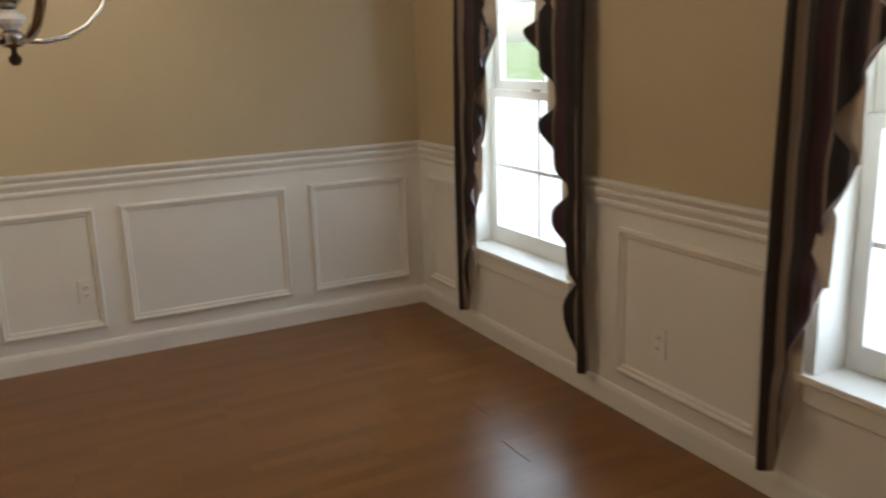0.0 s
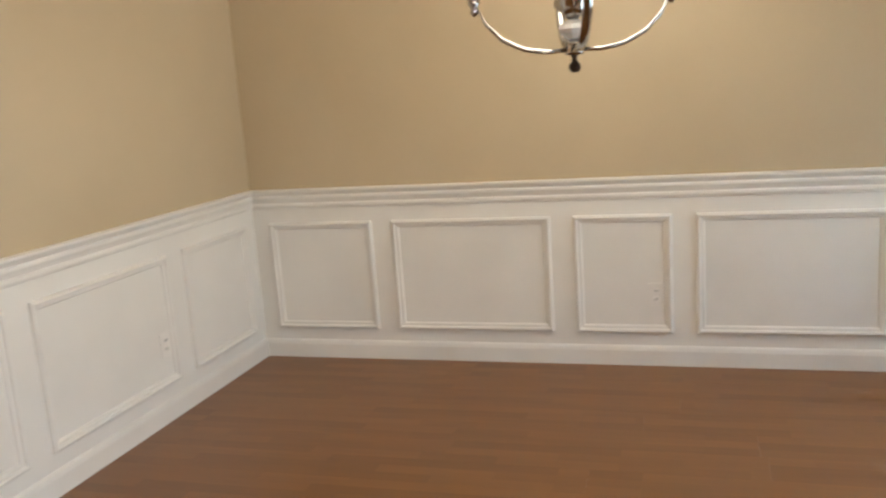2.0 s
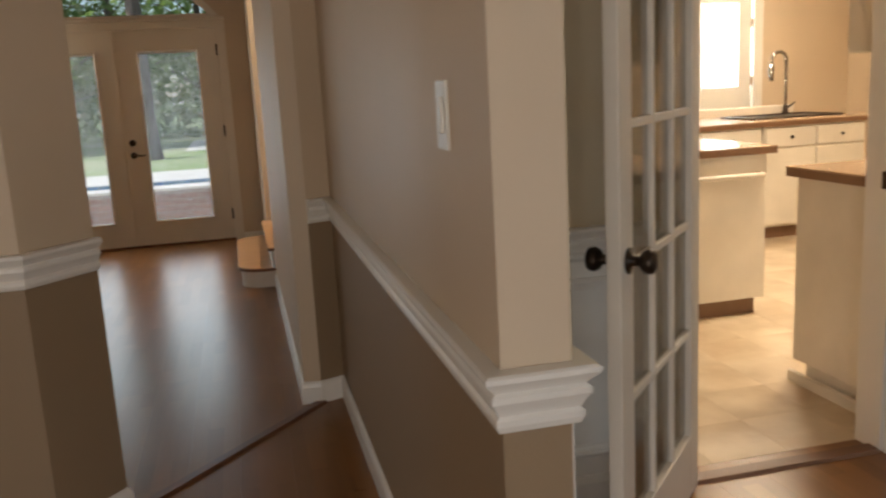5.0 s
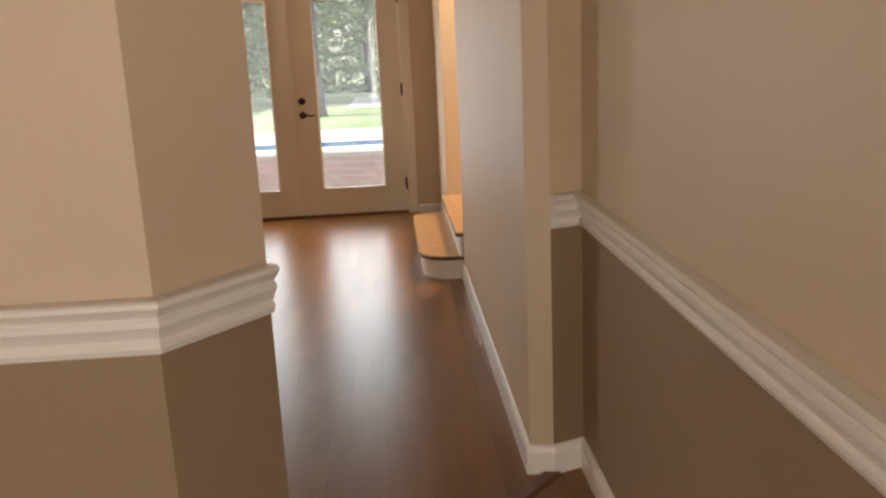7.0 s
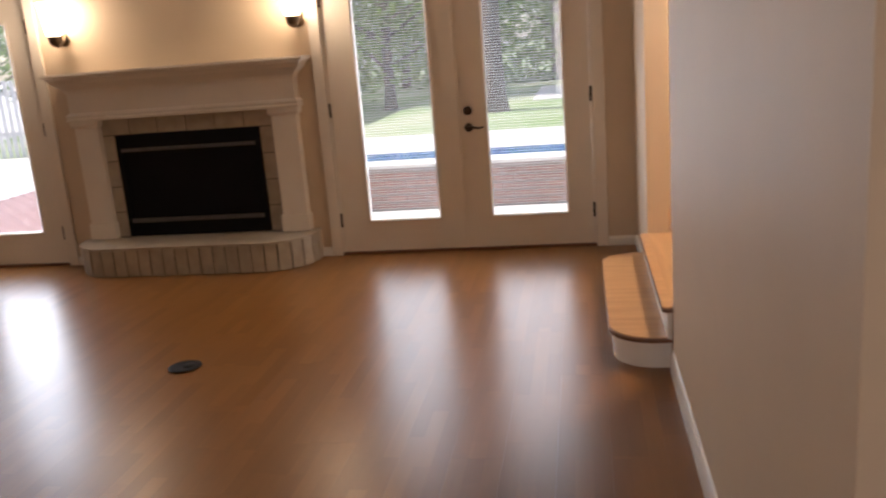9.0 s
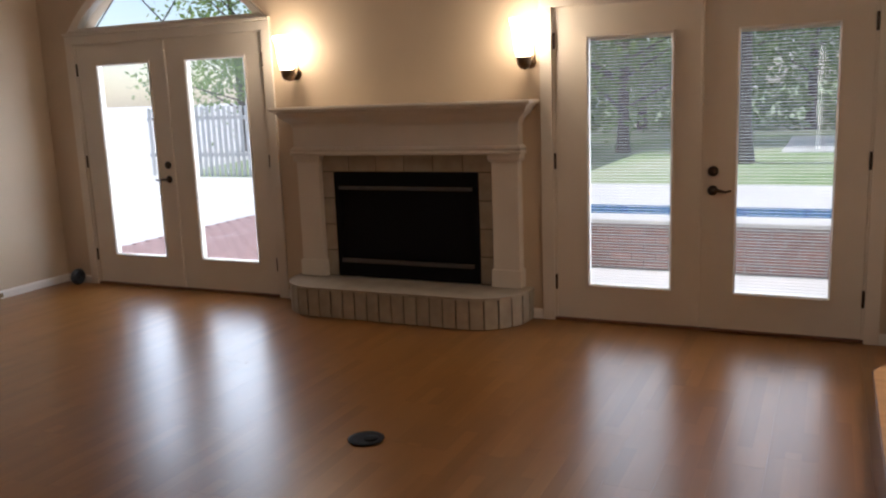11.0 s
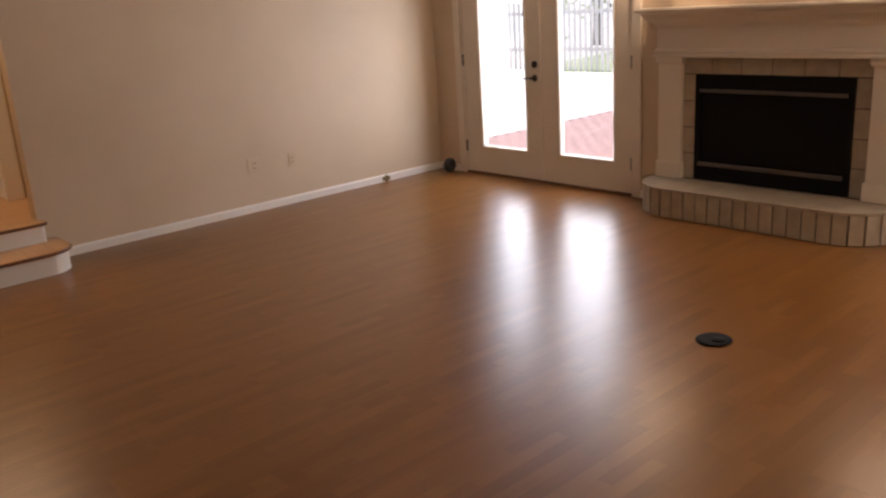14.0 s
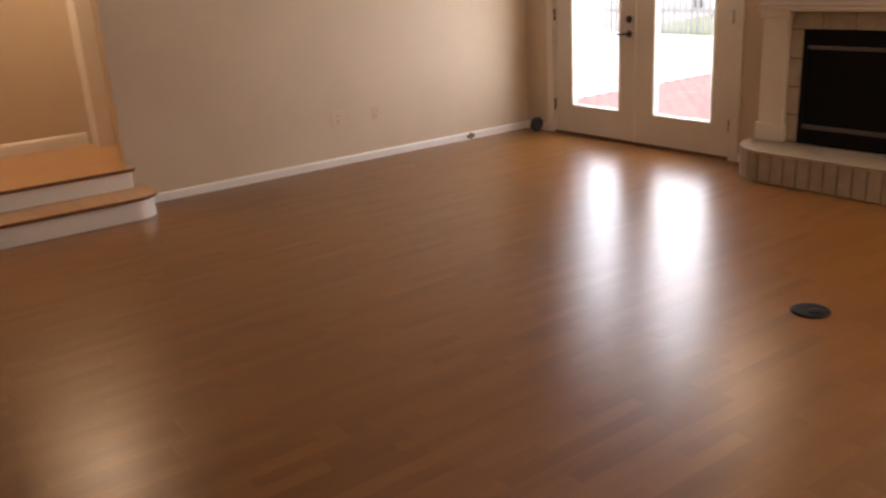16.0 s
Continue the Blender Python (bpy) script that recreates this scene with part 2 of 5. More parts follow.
def make_stripes():
    """Woven curtain cloth: dark brown with beige and plum stripes across the width."""
    mat = bpy.data.materials.new("striped_curtain_cloth")
    mat.use_nodes = True
    n, l = mat.node_tree.nodes, mat.node_tree.links
    b = n["Principled BSDF"]
    b.inputs["Roughness"].default_value = 0.7
    uv = n.new("ShaderNodeAttribute")
    uv.attribute_name = "across"
    ramp = n.new("ShaderNodeValToRGB")
    ramp.color_ramp.interpolation = "CONSTANT"
    stops = ((0.0, (0.02, 0.012, 0.01)), (0.10, (0.24, 0.185, 0.14)), (0.16, (0.02, 0.012, 0.012)), (0.30, (0.06, 0.025, 0.03)),
             (0.42, (0.24, 0.185, 0.14)), (0.47, (0.016, 0.01, 0.01)), (0.62, (0.05, 0.02, 0.03)), (0.70, (0.24, 0.185, 0.14)),
             (0.75, (0.02, 0.012, 0.01)), (0.90, (0.045, 0.022, 0.02)))
    el = ramp.color_ramp.elements
    while len(el) < len(stops):
        el.new(0.5)
    for e, (p, c) in zip(el, stops):
        e.position, e.color = p, (*c, 1)
    l.new(uv.outputs["Fac"], ramp.inputs[0])
    l.new(ramp.outputs[0], b.inputs["Base Color"])
    return mat


M["stripes"] = make_stripes()


# ---------------------------------------------------------------- mesh helpers
def mesh_of(name, bm, mats, smooth=False):
    bmesh.ops.recalc_face_normals(bm, faces=bm.faces[:])
    me = bpy.data.meshes.new(name)
    bm.to_mesh(me)
    bm.free()
    for m in (mats if isinstance(mats, (list, tuple)) else [mats]):
        me.materials.append(m)
    if smooth:
        me.polygons.foreach_set("use_smooth", [True] * len(me.polygons))
    return me


def part(name, bm, mat, parent=None, label="", smooth=False):
    ob = new(name, mesh_of(name, bm, mat, smooth))
    if parent is not None:
        ob.parent = parent
    if label:
        tagged(ob, label)
    return ob


def thing(name, label, category, group="", at=(0, 0, 0), turn=0):
    ob = new(name)
    ob.matrix_world = pose(*at, 0, 0, turn)
    return tagged(ob, label, category, group)


def setting(name, bm, mat, label, category=""):
    return tagged(new(name, mesh_of(name, bm, mat)), label, category or name.split("_")[0], "", "structure")


def box(bm, x0, y0, z0, x1, y1, z1, mi=0, bevel=0.0):
    v = [bm.verts.new((x, y, z)) for z in (z0, z1) for x, y in ((x0, y0), (x1, y0), (x1, y1), (x0, y1))]
    faces = [bm.faces.new([v[i] for i in q]) for q in ((3, 2, 1, 0), (4, 5, 6, 7), (0, 1, 5, 4), (1, 2, 6, 5), (2, 3, 7, 6), (3, 0, 4, 7))]
    for f in faces:
        f.material_index = mi
    if bevel:
        bmesh.ops.bevel(bm, geom=list({e for f in faces for e in f.edges}), offset=bevel, segments=2, affect="EDGES", profile=0.5)
    return bm


def boxes(*rows, bevel=0.0):
    bm = bmesh.new()
    for r in rows:
        box(bm, *r[:6], r[6] if len(r) > 6 else 0, bevel)
    return bm


def prism(bm, pts, z0, z1, mi=0):
    lo = [bm.verts.new((x, y, z0)) for x, y in pts]
    hi = [bm.verts.new((x, y, z1)) for x, y in pts]
    fs = [bm.faces.new(lo[::-1]), bm.faces.new(hi)]
    for i in range(len(pts)):
        j = (i + 1) % len(pts)
        fs.append(bm.faces.new((lo[i], lo[j], hi[j], hi[i])))
    for f in fs:
        f.material_index = mi
    return bm


def lathe(bm, profile, centre=(0, 0, 0), steps=20, axis="z"):
    """Turn a profile of (radius, height) about an axis through centre."""
    rings = []
    for r, h in profile:
        ring = []
        for i in range(steps):
            a = 2 * math.pi * i / steps
            p = (r * math.cos(a), r * math.sin(a), h)
            p = p if axis == "z" else ((h, p[0], p[1]) if axis == "x" else (p[0], h, p[1]))
            ring.append(bm.verts.new(Vector(centre) + Vector(p)))
        rings.append(ring)
    for a, b in zip(rings, rings[1:]):
        for i in range(steps):
            j = (i + 1) % steps
            bm.faces.new((a[i], a[j], b[j], b[i]))
    for ring in (rings[0], rings[-1]):
        bm.faces.new(ring)
    return bm


def tube(bm, pts, radius, steps=8):
    """A round bar along a path; radius may be one number or one a point."""
    pts = [Vector(p) for p in pts]
    rings = []
    for i, p in enumerate(pts):
        d = (pts[min(i + 1, len(pts) - 1)] - pts[max(i - 1, 0)]).normalized()
        u = d.cross(Vector((0, 0, 1)) if abs(d.z) < 0.95 else Vector((1, 0, 0))).normalized()
        w = d.cross(u)
        r = radius[i] if isinstance(radius, (list, tuple)) else radius
        rings.append([bm.verts.new(p + r * (math.cos(a) * u + math.sin(a) * w)) for a in (2 * math.pi * k / steps for k in range(steps))])
    for a, b in zip(rings, rings[1:]):
        for i in range(steps):
            j = (i + 1) % steps
            bm.faces.new((a[i], a[j], b[j], b[i]))
    bm.faces.new(rings[0]), bm.faces.new(rings[-1])
    return bm


def sweep(bm, path, profile):
    """A moulding along a path on plan, mitred at the corners. profile: (offset to the left of the way, height), closed."""
    path = [Vector(p) for p in path]
    rings = []
    for i, p in enumerate(path):
        a = (p - path[i - 1]).normalized() if i else None
        b = (path[i + 1] - p).normalized() if i + 1 < len(path) else None
        na = Vector((-a.y, a.x)) if a else None
        nb = Vector((-b.y, b.x)) if b else None
        if na and nb:
            m = (na + nb).normalized()
            m = m / max(0.3, m.dot(na))
        else:
            m = na or nb
        rings.append([bm.verts.new((p.x + m.x * o, p.y + m.y * o, z)) for o, z in profile])
    k = len(profile)
    for a, b in zip(rings, rings[1:]):
        for i in range(k):
            j = (i + 1) % k
            bm.faces.new((a[i], a[j], b[j], b[i]))
    bm.faces.new(rings[0]), bm.faces.new(rings[-1])
    return bm


def ring(bm, origin, u, v, n, w, h, profile):
    """A mitred rectangular frame in the plane of u and v. profile: (inwards, outwards along n), closed."""
    o, u, v, n = (Vector(a) for a in (origin, u, v, n))
    corners = [(0, 0, 1, 1), (w, 0, -1, 1), (w, h, -1, -1), (0, h, 1, -1)]
    loops = [[bm.verts.new(o + u * (a + sa * i) + v * (b + sb * i) + n * d) for i, d in profile] for a, b, sa, sb in corners]
    k = len(profile)
    for q in range(4):
        a, b = loops[q], loops[(q + 1) % 4]
        for i in range(k):
            j = (i + 1) % k
            bm.faces.new((a[i], a[j], b[j], b[i]))
    return bm


PANEL = [(0, 0), (0.001, 0.014), (0.010, 0.022), (0.018, 0.020), (0.021, 0.012), (0.033, 0.010), (0.038, 0.004), (0.039, 0)]
STOP = [(0, -0.004), (0, 0.012), (0.010, 0.014), (0.022, 0.004), (0.022, -0.004)]
BASE = [(0, 0), (0.014, 0), (0.014, 0.075), (0.010, 0.090), (0.005, 0.098), (0, 0.10)]
RAIL = [(0, 0.837), (0.010, 0.840), (0.016, 0.852), (0.016, 0.862), (0.010, 0.868), (0.018, 0.882), (0.026, 0.894), (0.026, 0.904), (0.018, 0.910),
        (0.034, 0.926), (0.040, 0.932), (0.040, 0.940), (0.034, 0.944), (0, 0.944)]

# ---------------------------------------------------------------- the plan
EAST, NORTH, WEST = 1.17, 0.0, -5.39          # living room
D_EAST, D_NORTH, D_SOUTH = 5.715, -5.95, -9.90  # dining room
STUB0, STUB1, STUB_END = 1.352, 1.474, -7.10
jx, jy, AY, CY = 1.245, -4.70, -4.69, -4.66   # the diagonal opening's far jamb: its corner, and where it meets the east and hall walls
LX, LY = 0.515, -5.51                         # its near jamb
QX, QY = 0.345, -5.72                         # where the near jamb turns into the foyer's wall
H_LIV, H_DIN = 3.05, 2.74
PAIRS = ((-4.075, 0.928), (-0.02, 0.90))      # centre and leaf width of the two pairs of patio doors


def arch_top(dx, half, base, rise):
    r = (half * half + rise * rise) / (2 * rise)
    return base + rise - r + math.sqrt(max(0, r * r - dx * dx))


ARCH0, ARCH_RISE, HEAD_Z = 2.10, 0.44, 2.035

# fireplace wall with two door openings and two arched lights
bm = bmesh.new()
x = WEST - 0.14
for cx, leaf in PAIRS:
    half = leaf + 0.02
    box(bm, x, 0, 0, cx - half, 0.2, H_LIV)
    box(bm, cx - half, 0, HEAD_Z, cx + half, 0.2, ARCH0)
    n = 20
    for i in range(n):
        a, b = -half + 2 * half * i / n, -half + 2 * half * (i + 1) / n
        za, zb = (arch_top(q, half, ARCH0, ARCH_RISE) for q in (a, b))
        p = [bm.verts.new((cx + q, y, z)) for y in (0, 0.2) for q, z in ((a, za), (b, zb), (b, H_LIV), (a, H_LIV))]
        for q in ((0, 1, 2, 3), (7, 6, 5, 4), (0, 4, 5, 1)):
            bm.faces.new([p[k] for k in q])
    x = cx + half
box(bm, x, 0, 0, EAST + 0.12, 0.2, H_LIV)
setting("wall_north", bm, M["cream"], "cream painted wall with two glazed door openings", "wall")

W0, W1 = -4.89, -3.795                        # opening up to the landing
bm = boxes((WEST - 0.12, W1, 0, WEST, 0, H_LIV), (WEST - 0.12, -5.6, 0, WEST, W0, H_LIV), (WEST - 0.12, W0, 2.4, WEST, W1, H_LIV))
setting("wall_west", bm, M["cream"], "cream painted wall with an opening up two steps", "wall")
R_NEAR, R_FAR = -2.30, -0.93
bm = bmesh.new()
prism(bm, [(EAST, R_NEAR), (EAST + 0.12, R_NEAR), (EAST + 0.12, jy + 0.2), (EAST, AY)][::-1], 0, H_LIV)
box(bm, EAST, R_FAR, 0, EAST + 0.12, 0, H_LIV)
box(bm, EAST, R_NEAR, 2.4, EAST + 0.12, R_FAR, H_LIV)
setting("wall_east", bm, M["cream"], "cream painted wall with an opening up a step", "wall")

# the diagonal opening's jambs and the wall west of it: cream above the rail, tan below
bm = bmesh.new()
far = [(jx, jy), (STUB0, CY), (STUB0 + 0.1, CY + 0.02), (EAST + 0.12, jy + 0.2), (jx + 0.01, jy + 0.08)]
near = [(WEST - 0.12, QY), (QX, QY), (LX, LY), (LX - 0.06, LY + 0.06), (QX, LY - 0.08), (WEST - 0.12, LY - 0.08)]
prism(bm, [(jx, jy), (jx + 0.01, jy + 0.08), (EAST + 0.035, AY + 0.06), (EAST, AY)], 0, H_LIV, 0)
for pts in (far, near):
    prism(bm, pts, 0, 0.9, 1)
    prism(bm, pts, 0.9, H_LIV, 0)
prism(bm, [(LX, LY), (jx, jy), (jx - 0.06, jy + 0.06), (LX - 0.06, LY + 0.06)], 2.45, H_LIV, 0)
setting("wall_diagonal", bm, [M["cream"], M["tan"]], "two-tone cream and tan wall beside a diagonal opening", "wall")

# wall between hall and dining room
bm = bmesh.new()
for z0, z1, mi in ((0, 0.9, 1), (0.9, H_DIN, 0)):
    box(bm, STUB0, STUB_END, z0, STUB1 - 0.003, CY + 0.01, z1, mi)
    box(bm, STUB1 - 0.003, STUB_END, z0, STUB1, D_NORTH, z1, 3 if mi else 2)
setting("wall_hall", bm, [M["cream"], M["tan"], M["gold"], M["white"]], "two-tone wall ending between hall and dining room", "wall")

# dining room walls: golden tan above the rail, white wainscot below
K0, K1 = 2.30, 3.11                            # kitchen doorway
bm = bmesh.new()
for a, b in ((STUB1, K0), (K1, D_EAST + 0.12)):
    box(bm, a, D_NORTH, 0, b, D_NORTH + 0.12, 0.9, 1)
    box(bm, a, D_NORTH, 0.9, b, D_NORTH + 0.12, H_DIN, 0)
box(bm, K0, D_NORTH, 2.06, K1, D_NORTH + 0.12, H_DIN, 0)
setting("wall_dining_north", bm, [M["gold"], M["white"]], "golden tan wall over white wainscot with a kitchen doorway", "wall")
bm = bmesh.new()
box(bm, D_EAST, D_SOUTH - 0.2, 0, D_EAST + 0.12, D_NORTH, 0.9, 1)
box(bm, D_EAST, D_SOUTH - 0.2, 0.9, D_EAST + 0.12, D_NORTH, H_DIN, 0)
setting("wall_dining_east", bm, [M["gold"], M["white"]], "golden tan wall over white panelled wainscot", "wall")
WINDOWS = ((4.30, 5.17), (2.20, 3.07))
SILL, HEAD = 0.44, 2.08
FOYER = (-0.58, 0.58)                          # unseen glazed opening added behind the start of the walk
bm = bmesh.new()
x = D_EAST
for w0, w1 in WINDOWS:
    box(bm, w1, D_SOUTH - 0.2, 0, x, D_SOUTH, 0.9, 1)
    box(bm, w1, D_SOUTH - 0.2, 0.9, x, D_SOUTH, H_DIN, 0)
    box(bm, w0, D_SOUTH - 0.2, 0, w1, D_SOUTH, SILL, 1)
    box(bm, w0, D_SOUTH - 0.2, HEAD, w1, D_SOUTH, H_DIN, 0)
    x = w0
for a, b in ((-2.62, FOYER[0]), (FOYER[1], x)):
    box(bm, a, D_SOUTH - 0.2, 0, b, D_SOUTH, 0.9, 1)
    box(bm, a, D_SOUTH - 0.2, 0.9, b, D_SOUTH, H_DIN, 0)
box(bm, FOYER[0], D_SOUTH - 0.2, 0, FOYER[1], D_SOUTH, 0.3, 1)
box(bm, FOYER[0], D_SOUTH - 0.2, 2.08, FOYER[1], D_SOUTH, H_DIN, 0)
setting("wall_dining_south", bm, [M["gold"], M["white"]], "golden tan wall over white wainscot with two windows", "wall")
setting("wall_foyer_west", boxes((-2.62, D_SOUTH, 0, -2.5, near[0][1], H_DIN)), M["cream"], "plain cream foyer wall", "wall")

# ceilings
setting("ceiling_living", boxes((WEST - 0.14, -5.62, H_LIV, EAST + 0.3, 0.2, H_LIV + 0.1)), M["ceil"], "white textured ceiling", "ceiling")
setting("ceiling_dining", boxes((-2.62, D_SOUTH - 0.2, H_DIN, D_EAST + 0.12, D_NORTH + 0.12, H_DIN + 0.1),
                                (-2.62, D_NORTH + 0.12, H_DIN, STUB1, CY, H_DIN + 0.1)), M["ceil"], "white flat ceiling", "ceiling")
setting("ceiling_kitchen", boxes((1.33, D_NORTH + 0.12, H_DIN + 0.004, 7.2, -0.2, H_DIN + 0.1)), M["ceil"], "white kitchen ceiling", "ceiling")

# kitchen and passage shell
for k, row in enumerate((
        (7.0, D_NORTH, 0, 7.12, -0.78, H_DIN), (2.88, -2.4, 0, 3.0, -0.1, H_DIN), (EAST + 0.12, -2.52, 0, 3.0, -2.4, H_DIN),
        (D_EAST + 0.12, D_NORTH, 0, 7.0, D_NORTH + 0.12, H_DIN), (EAST + 0.12, -0.22, 0, 2.88, -0.1, H_DIN), (STUB1, D_NORTH + 0.12, 0, STUB1 + 0.02, -2.52, H_DIN))):
    setting("wall_kitchen_%d" % (k + 1), boxes(row), M["cream"], "warm cream painted kitchen side wall", "wall")
bm = boxes((3.0, -0.9, 0, 5.23, -0.78, H_DIN), (5.95, -0.9, 0, 7.0, -0.78, H_DIN), (5.23, -0.9, 2.1, 5.95, -0.78, H_DIN))
setting("wall_kitchen_back", bm, M["cream"], "warm cream kitchen wall round the back door", "wall")
# raised landing beyond the west opening
for k, row in enumerate(((-6.70, -6.08, 0, -6.58, -2.72, H_DIN), (-6.70, -6.2, 0, WEST - 0.12, -6.08, H_DIN), (-6.70, -2.72, 0, WEST - 0.12, -2.6, H_DIN))):
    setting("wall_landing_%d" % (k + 1), boxes(row), M["cream"], "cream painted wall of a raised landing", "wall")
setting("ceiling_landing", boxes((-7.12, -6.2, H_DIN, WEST - 0.12, -2.6, H_DIN + 0.1)), M["ceil"], "white landing ceiling", "ceiling")

# floors
setting("floor", boxes((-7.12, -6.2, -0.1, 1.5, 0.02, -0.012), (-2.62, D_SOUTH - 0.2, -0.1, D_EAST + 0.1, -6.2, -0.012), (1.5, -6.2, -0.1, D_EAST + 0.1, D_NORTH + 0.1, -0.012)),
        M["slab"], "wood laminate floor", "floor")
setting("floor_kitchen", boxes((1.5, D_NORTH + 0.1, -0.1, 7.1, -0.1, -0.004)), M["vinyl"], "beige mottled vinyl kitchen floor", "floor")

# outdoors: lawn, patio
bm = bmesh.new()
gx = [-400, -60, -20, -13.2, -12.6, -9, -6, -4, -2.9, -2.6, 0, 3, 6, 9, 20, 60, 400]
gy = [-400, -60, -30, -10, 0, 2.6, 5.0, 5.4, 6, 7, 9.4, 12, 15.4, 24, 60, 400]


def lawn_height(x, y):
    if y <= 2.6:
        return -0.135
    if x >= -2.6:
        return 0.262 if y >= 5.4 else (0.255 if y >= 5.0 else -0.135)
    if x < -13:
        return -0.135
    return -0.135 + 0.395 * min(1, max(0, (y - 9.4) / 6))


rows_ = [[bm.verts.new((x, y, lawn_height(x, y))) for x in gx] for y in gy]
for a, b in zip(rows_, rows_[1:]):
    for k in range(len(gx) - 1):
        bm.faces.new((a[k], a[k + 1], b[k + 1], b[k]))
setting("ground", bm, M["grass"], "sunlit patchy green lawn", "lawn")
setting("patio", boxes((-9, 0.2, -0.3, 9, 2.2, -0.12), (-2.7, 3.18, -0.3, 9, 5.52, 0.27), (-60, 2.2, -0.3, -2.7, 9.4, -0.12)), M["concrete"], "pale sunlit concrete patio", "patio")
# Both sheets put the yard's sun glare into a pale concrete colour.
setting("road_yard", boxes((-395, 9.4, -0.3, -12.7, 395, -0.121), (-0.1, 10.6, -0.2, 14, 15.0, 0.276)), M["concrete"], "pale concrete sheets standing in for glaring sunlit ground", "driveway")
# Added pale ground; it whitens what shows through the south windows.
setting("road_driveway", boxes((-20, -34, -0.3, 24, -10.15, -0.12)), M["concrete"], "pale concrete sheet added to whiten the view south", "driveway")


# ---------------------------------------------------------------- trim of the rooms
walls = {o.name: o for o in scene.objects if o.get("kind") == "structure"}


def moulding(name, path, profile, label, mat="white", category="trim"):
    return setting(name, sweep(bmesh.new(), path, profile), M[mat], label, category)


dl, dr = PAIRS
CAS = 0.075
dia = [(WEST, near[0][1]), near[1], (LX, LY)]
for k, path in enumerate((
        [(WEST, W1 + 0.02), (WEST, 0), (dl[0] - dl[1] - 0.02 - CAS, 0)][::-1],
        [(dl[0] + dl[1] + 0.02 + CAS, 0), (-2.92, 0)][::-1],
        [(-1.09, 0), (dr[0] - dr[1] - 0.02 - CAS, 0)][::-1],
        [(dr[0] + dr[1] + 0.02 + CAS, 0), (EAST, 0), (EAST, R_FAR)][::-1],
        [(EAST, R_NEAR), (EAST, AY), (jx, jy), (STUB0, CY), (STUB0, STUB_END), (STUB1, STUB_END), (STUB1, D_NORTH), (K0 - 0.07, D_NORTH)][::-1],
        [(K1 + 0.07, D_NORTH), (D_EAST, D_NORTH), (D_EAST, D_SOUTH), (-2.5, D_SOUTH)][::-1],
        [(-2.5, near[0][1]), near[1], (LX, LY), (LX - 0.06, LY + 0.06), (QX, LY - 0.08)][::-1],
        [(WEST, -5.5), (WEST, W0 - 0.2)][::-1])):
    moulding("baseboard_%d" % (k + 1), path, [(q, z * (0.66 if k in (0, 1, 2, 3, 7) else 1)) for q, z in BASE], "white painted wooden baseboard along the wall", category="baseboard")
RAIL_SHIFT = (-0.028, -0.004, -0.012, -0.012, 0.008)
for k, path in enumerate((
        [(jx, jy), (STUB0, CY), (STUB0, STUB_END), (STUB1, STUB_END), (STUB1, D_NORTH), (K0 - 0.07, D_NORTH)][::-1],
        [(K1 + 0.07, D_NORTH), (D_EAST, D_NORTH), (D_EAST, D_SOUTH), (5.20, D_SOUTH)][::-1],
        [(4.27, D_SOUTH), (3.10, D_SOUTH)][::-1],
        [(2.17, D_SOUTH), (FOYER[1] + 0.03, D_SOUTH)][::-1],
        [(-2.5, near[0][1]), near[1], (LX, LY)][::-1])):
    moulding("chair_rail_%d" % (k + 1), path, [(q * 0.9, z + RAIL_SHIFT[k]) for q, z in RAIL], "white stepped chair rail moulding", category="chair rail")

# wainscot panel frames
Z0, Z1 = 0.168, 0.757
for a, b in ((-6.05, -6.645), (-6.758, -7.59), (-7.706, -8.172), (-8.283, -9.108), (-9.232, -9.805)):
    part("panel_moulding", ring(bmesh.new(), (D_EAST, a, Z0), (0, -1, 0), (0, 0, 1), (-1, 0, 0), a - b, Z1 - Z0, PANEL), M["white"], walls["wall_dining_east"])
for a, b in ((3.27, 3.915), (4.04, 4.88), (5.01, 5.61)):
    part("panel_moulding", ring(bmesh.new(), (a, D_NORTH, Z0), (1, 0, 0), (0, 0, 1), (0, -1, 0), b - a, Z1 - Z0, PANEL), M["white"], walls["wall_dining_north"])
part("panel_moulding", ring(bmesh.new(), (1.62, D_NORTH, Z0), (1, 0, 0), (0, 0, 1), (0, -1, 0), 0.50, Z1 - Z0, PANEL), M["white"], walls["wall_dining_north"])
for a, b in ((5.28, 5.60), (3.24, 3.965), (1.3, 2.0)):
    part("panel_moulding", ring(bmesh.new(), (b, D_SOUTH, Z0), (-1, 0, 0), (0, 0, 1), (0, 1, 0), b - a, Z1 - Z0, PANEL), M["white"], walls["wall_dining_south"])
part("panel_moulding", ring(bmesh.new(), (STUB1, -6.98, Z0), (0, 1, 0), (0, 0, 1), (1, 0, 0), 0.90, Z1 - Z0, PANEL), M["white"], walls["wall_hall"])

# casing and lining of the kitchen doorway
bm = boxes((K0, D_NORTH - 0.004, 0, K0 + 0.018, D_NORTH + 0.124, 2.045), (K1 - 0.018, D_NORTH - 0.004, 0, K1, D_NORTH + 0.124, 2.045), (K0, D_NORTH - 0.004, 2.045, K1, D_NORTH + 0.124, 2.06),
           (K0 - 0.065, D_NORTH - 0.02, 0, K0 + 0.006, D_NORTH - 0.004, 2.12), (K1 - 0.006, D_NORTH - 0.02, 0, K1 + 0.065, D_NORTH - 0.004, 2.12), (K0 + 0.006, D_NORTH - 0.02, 2.05, K1 - 0.006, D_NORTH - 0.004, 2.12), bevel=0.003)
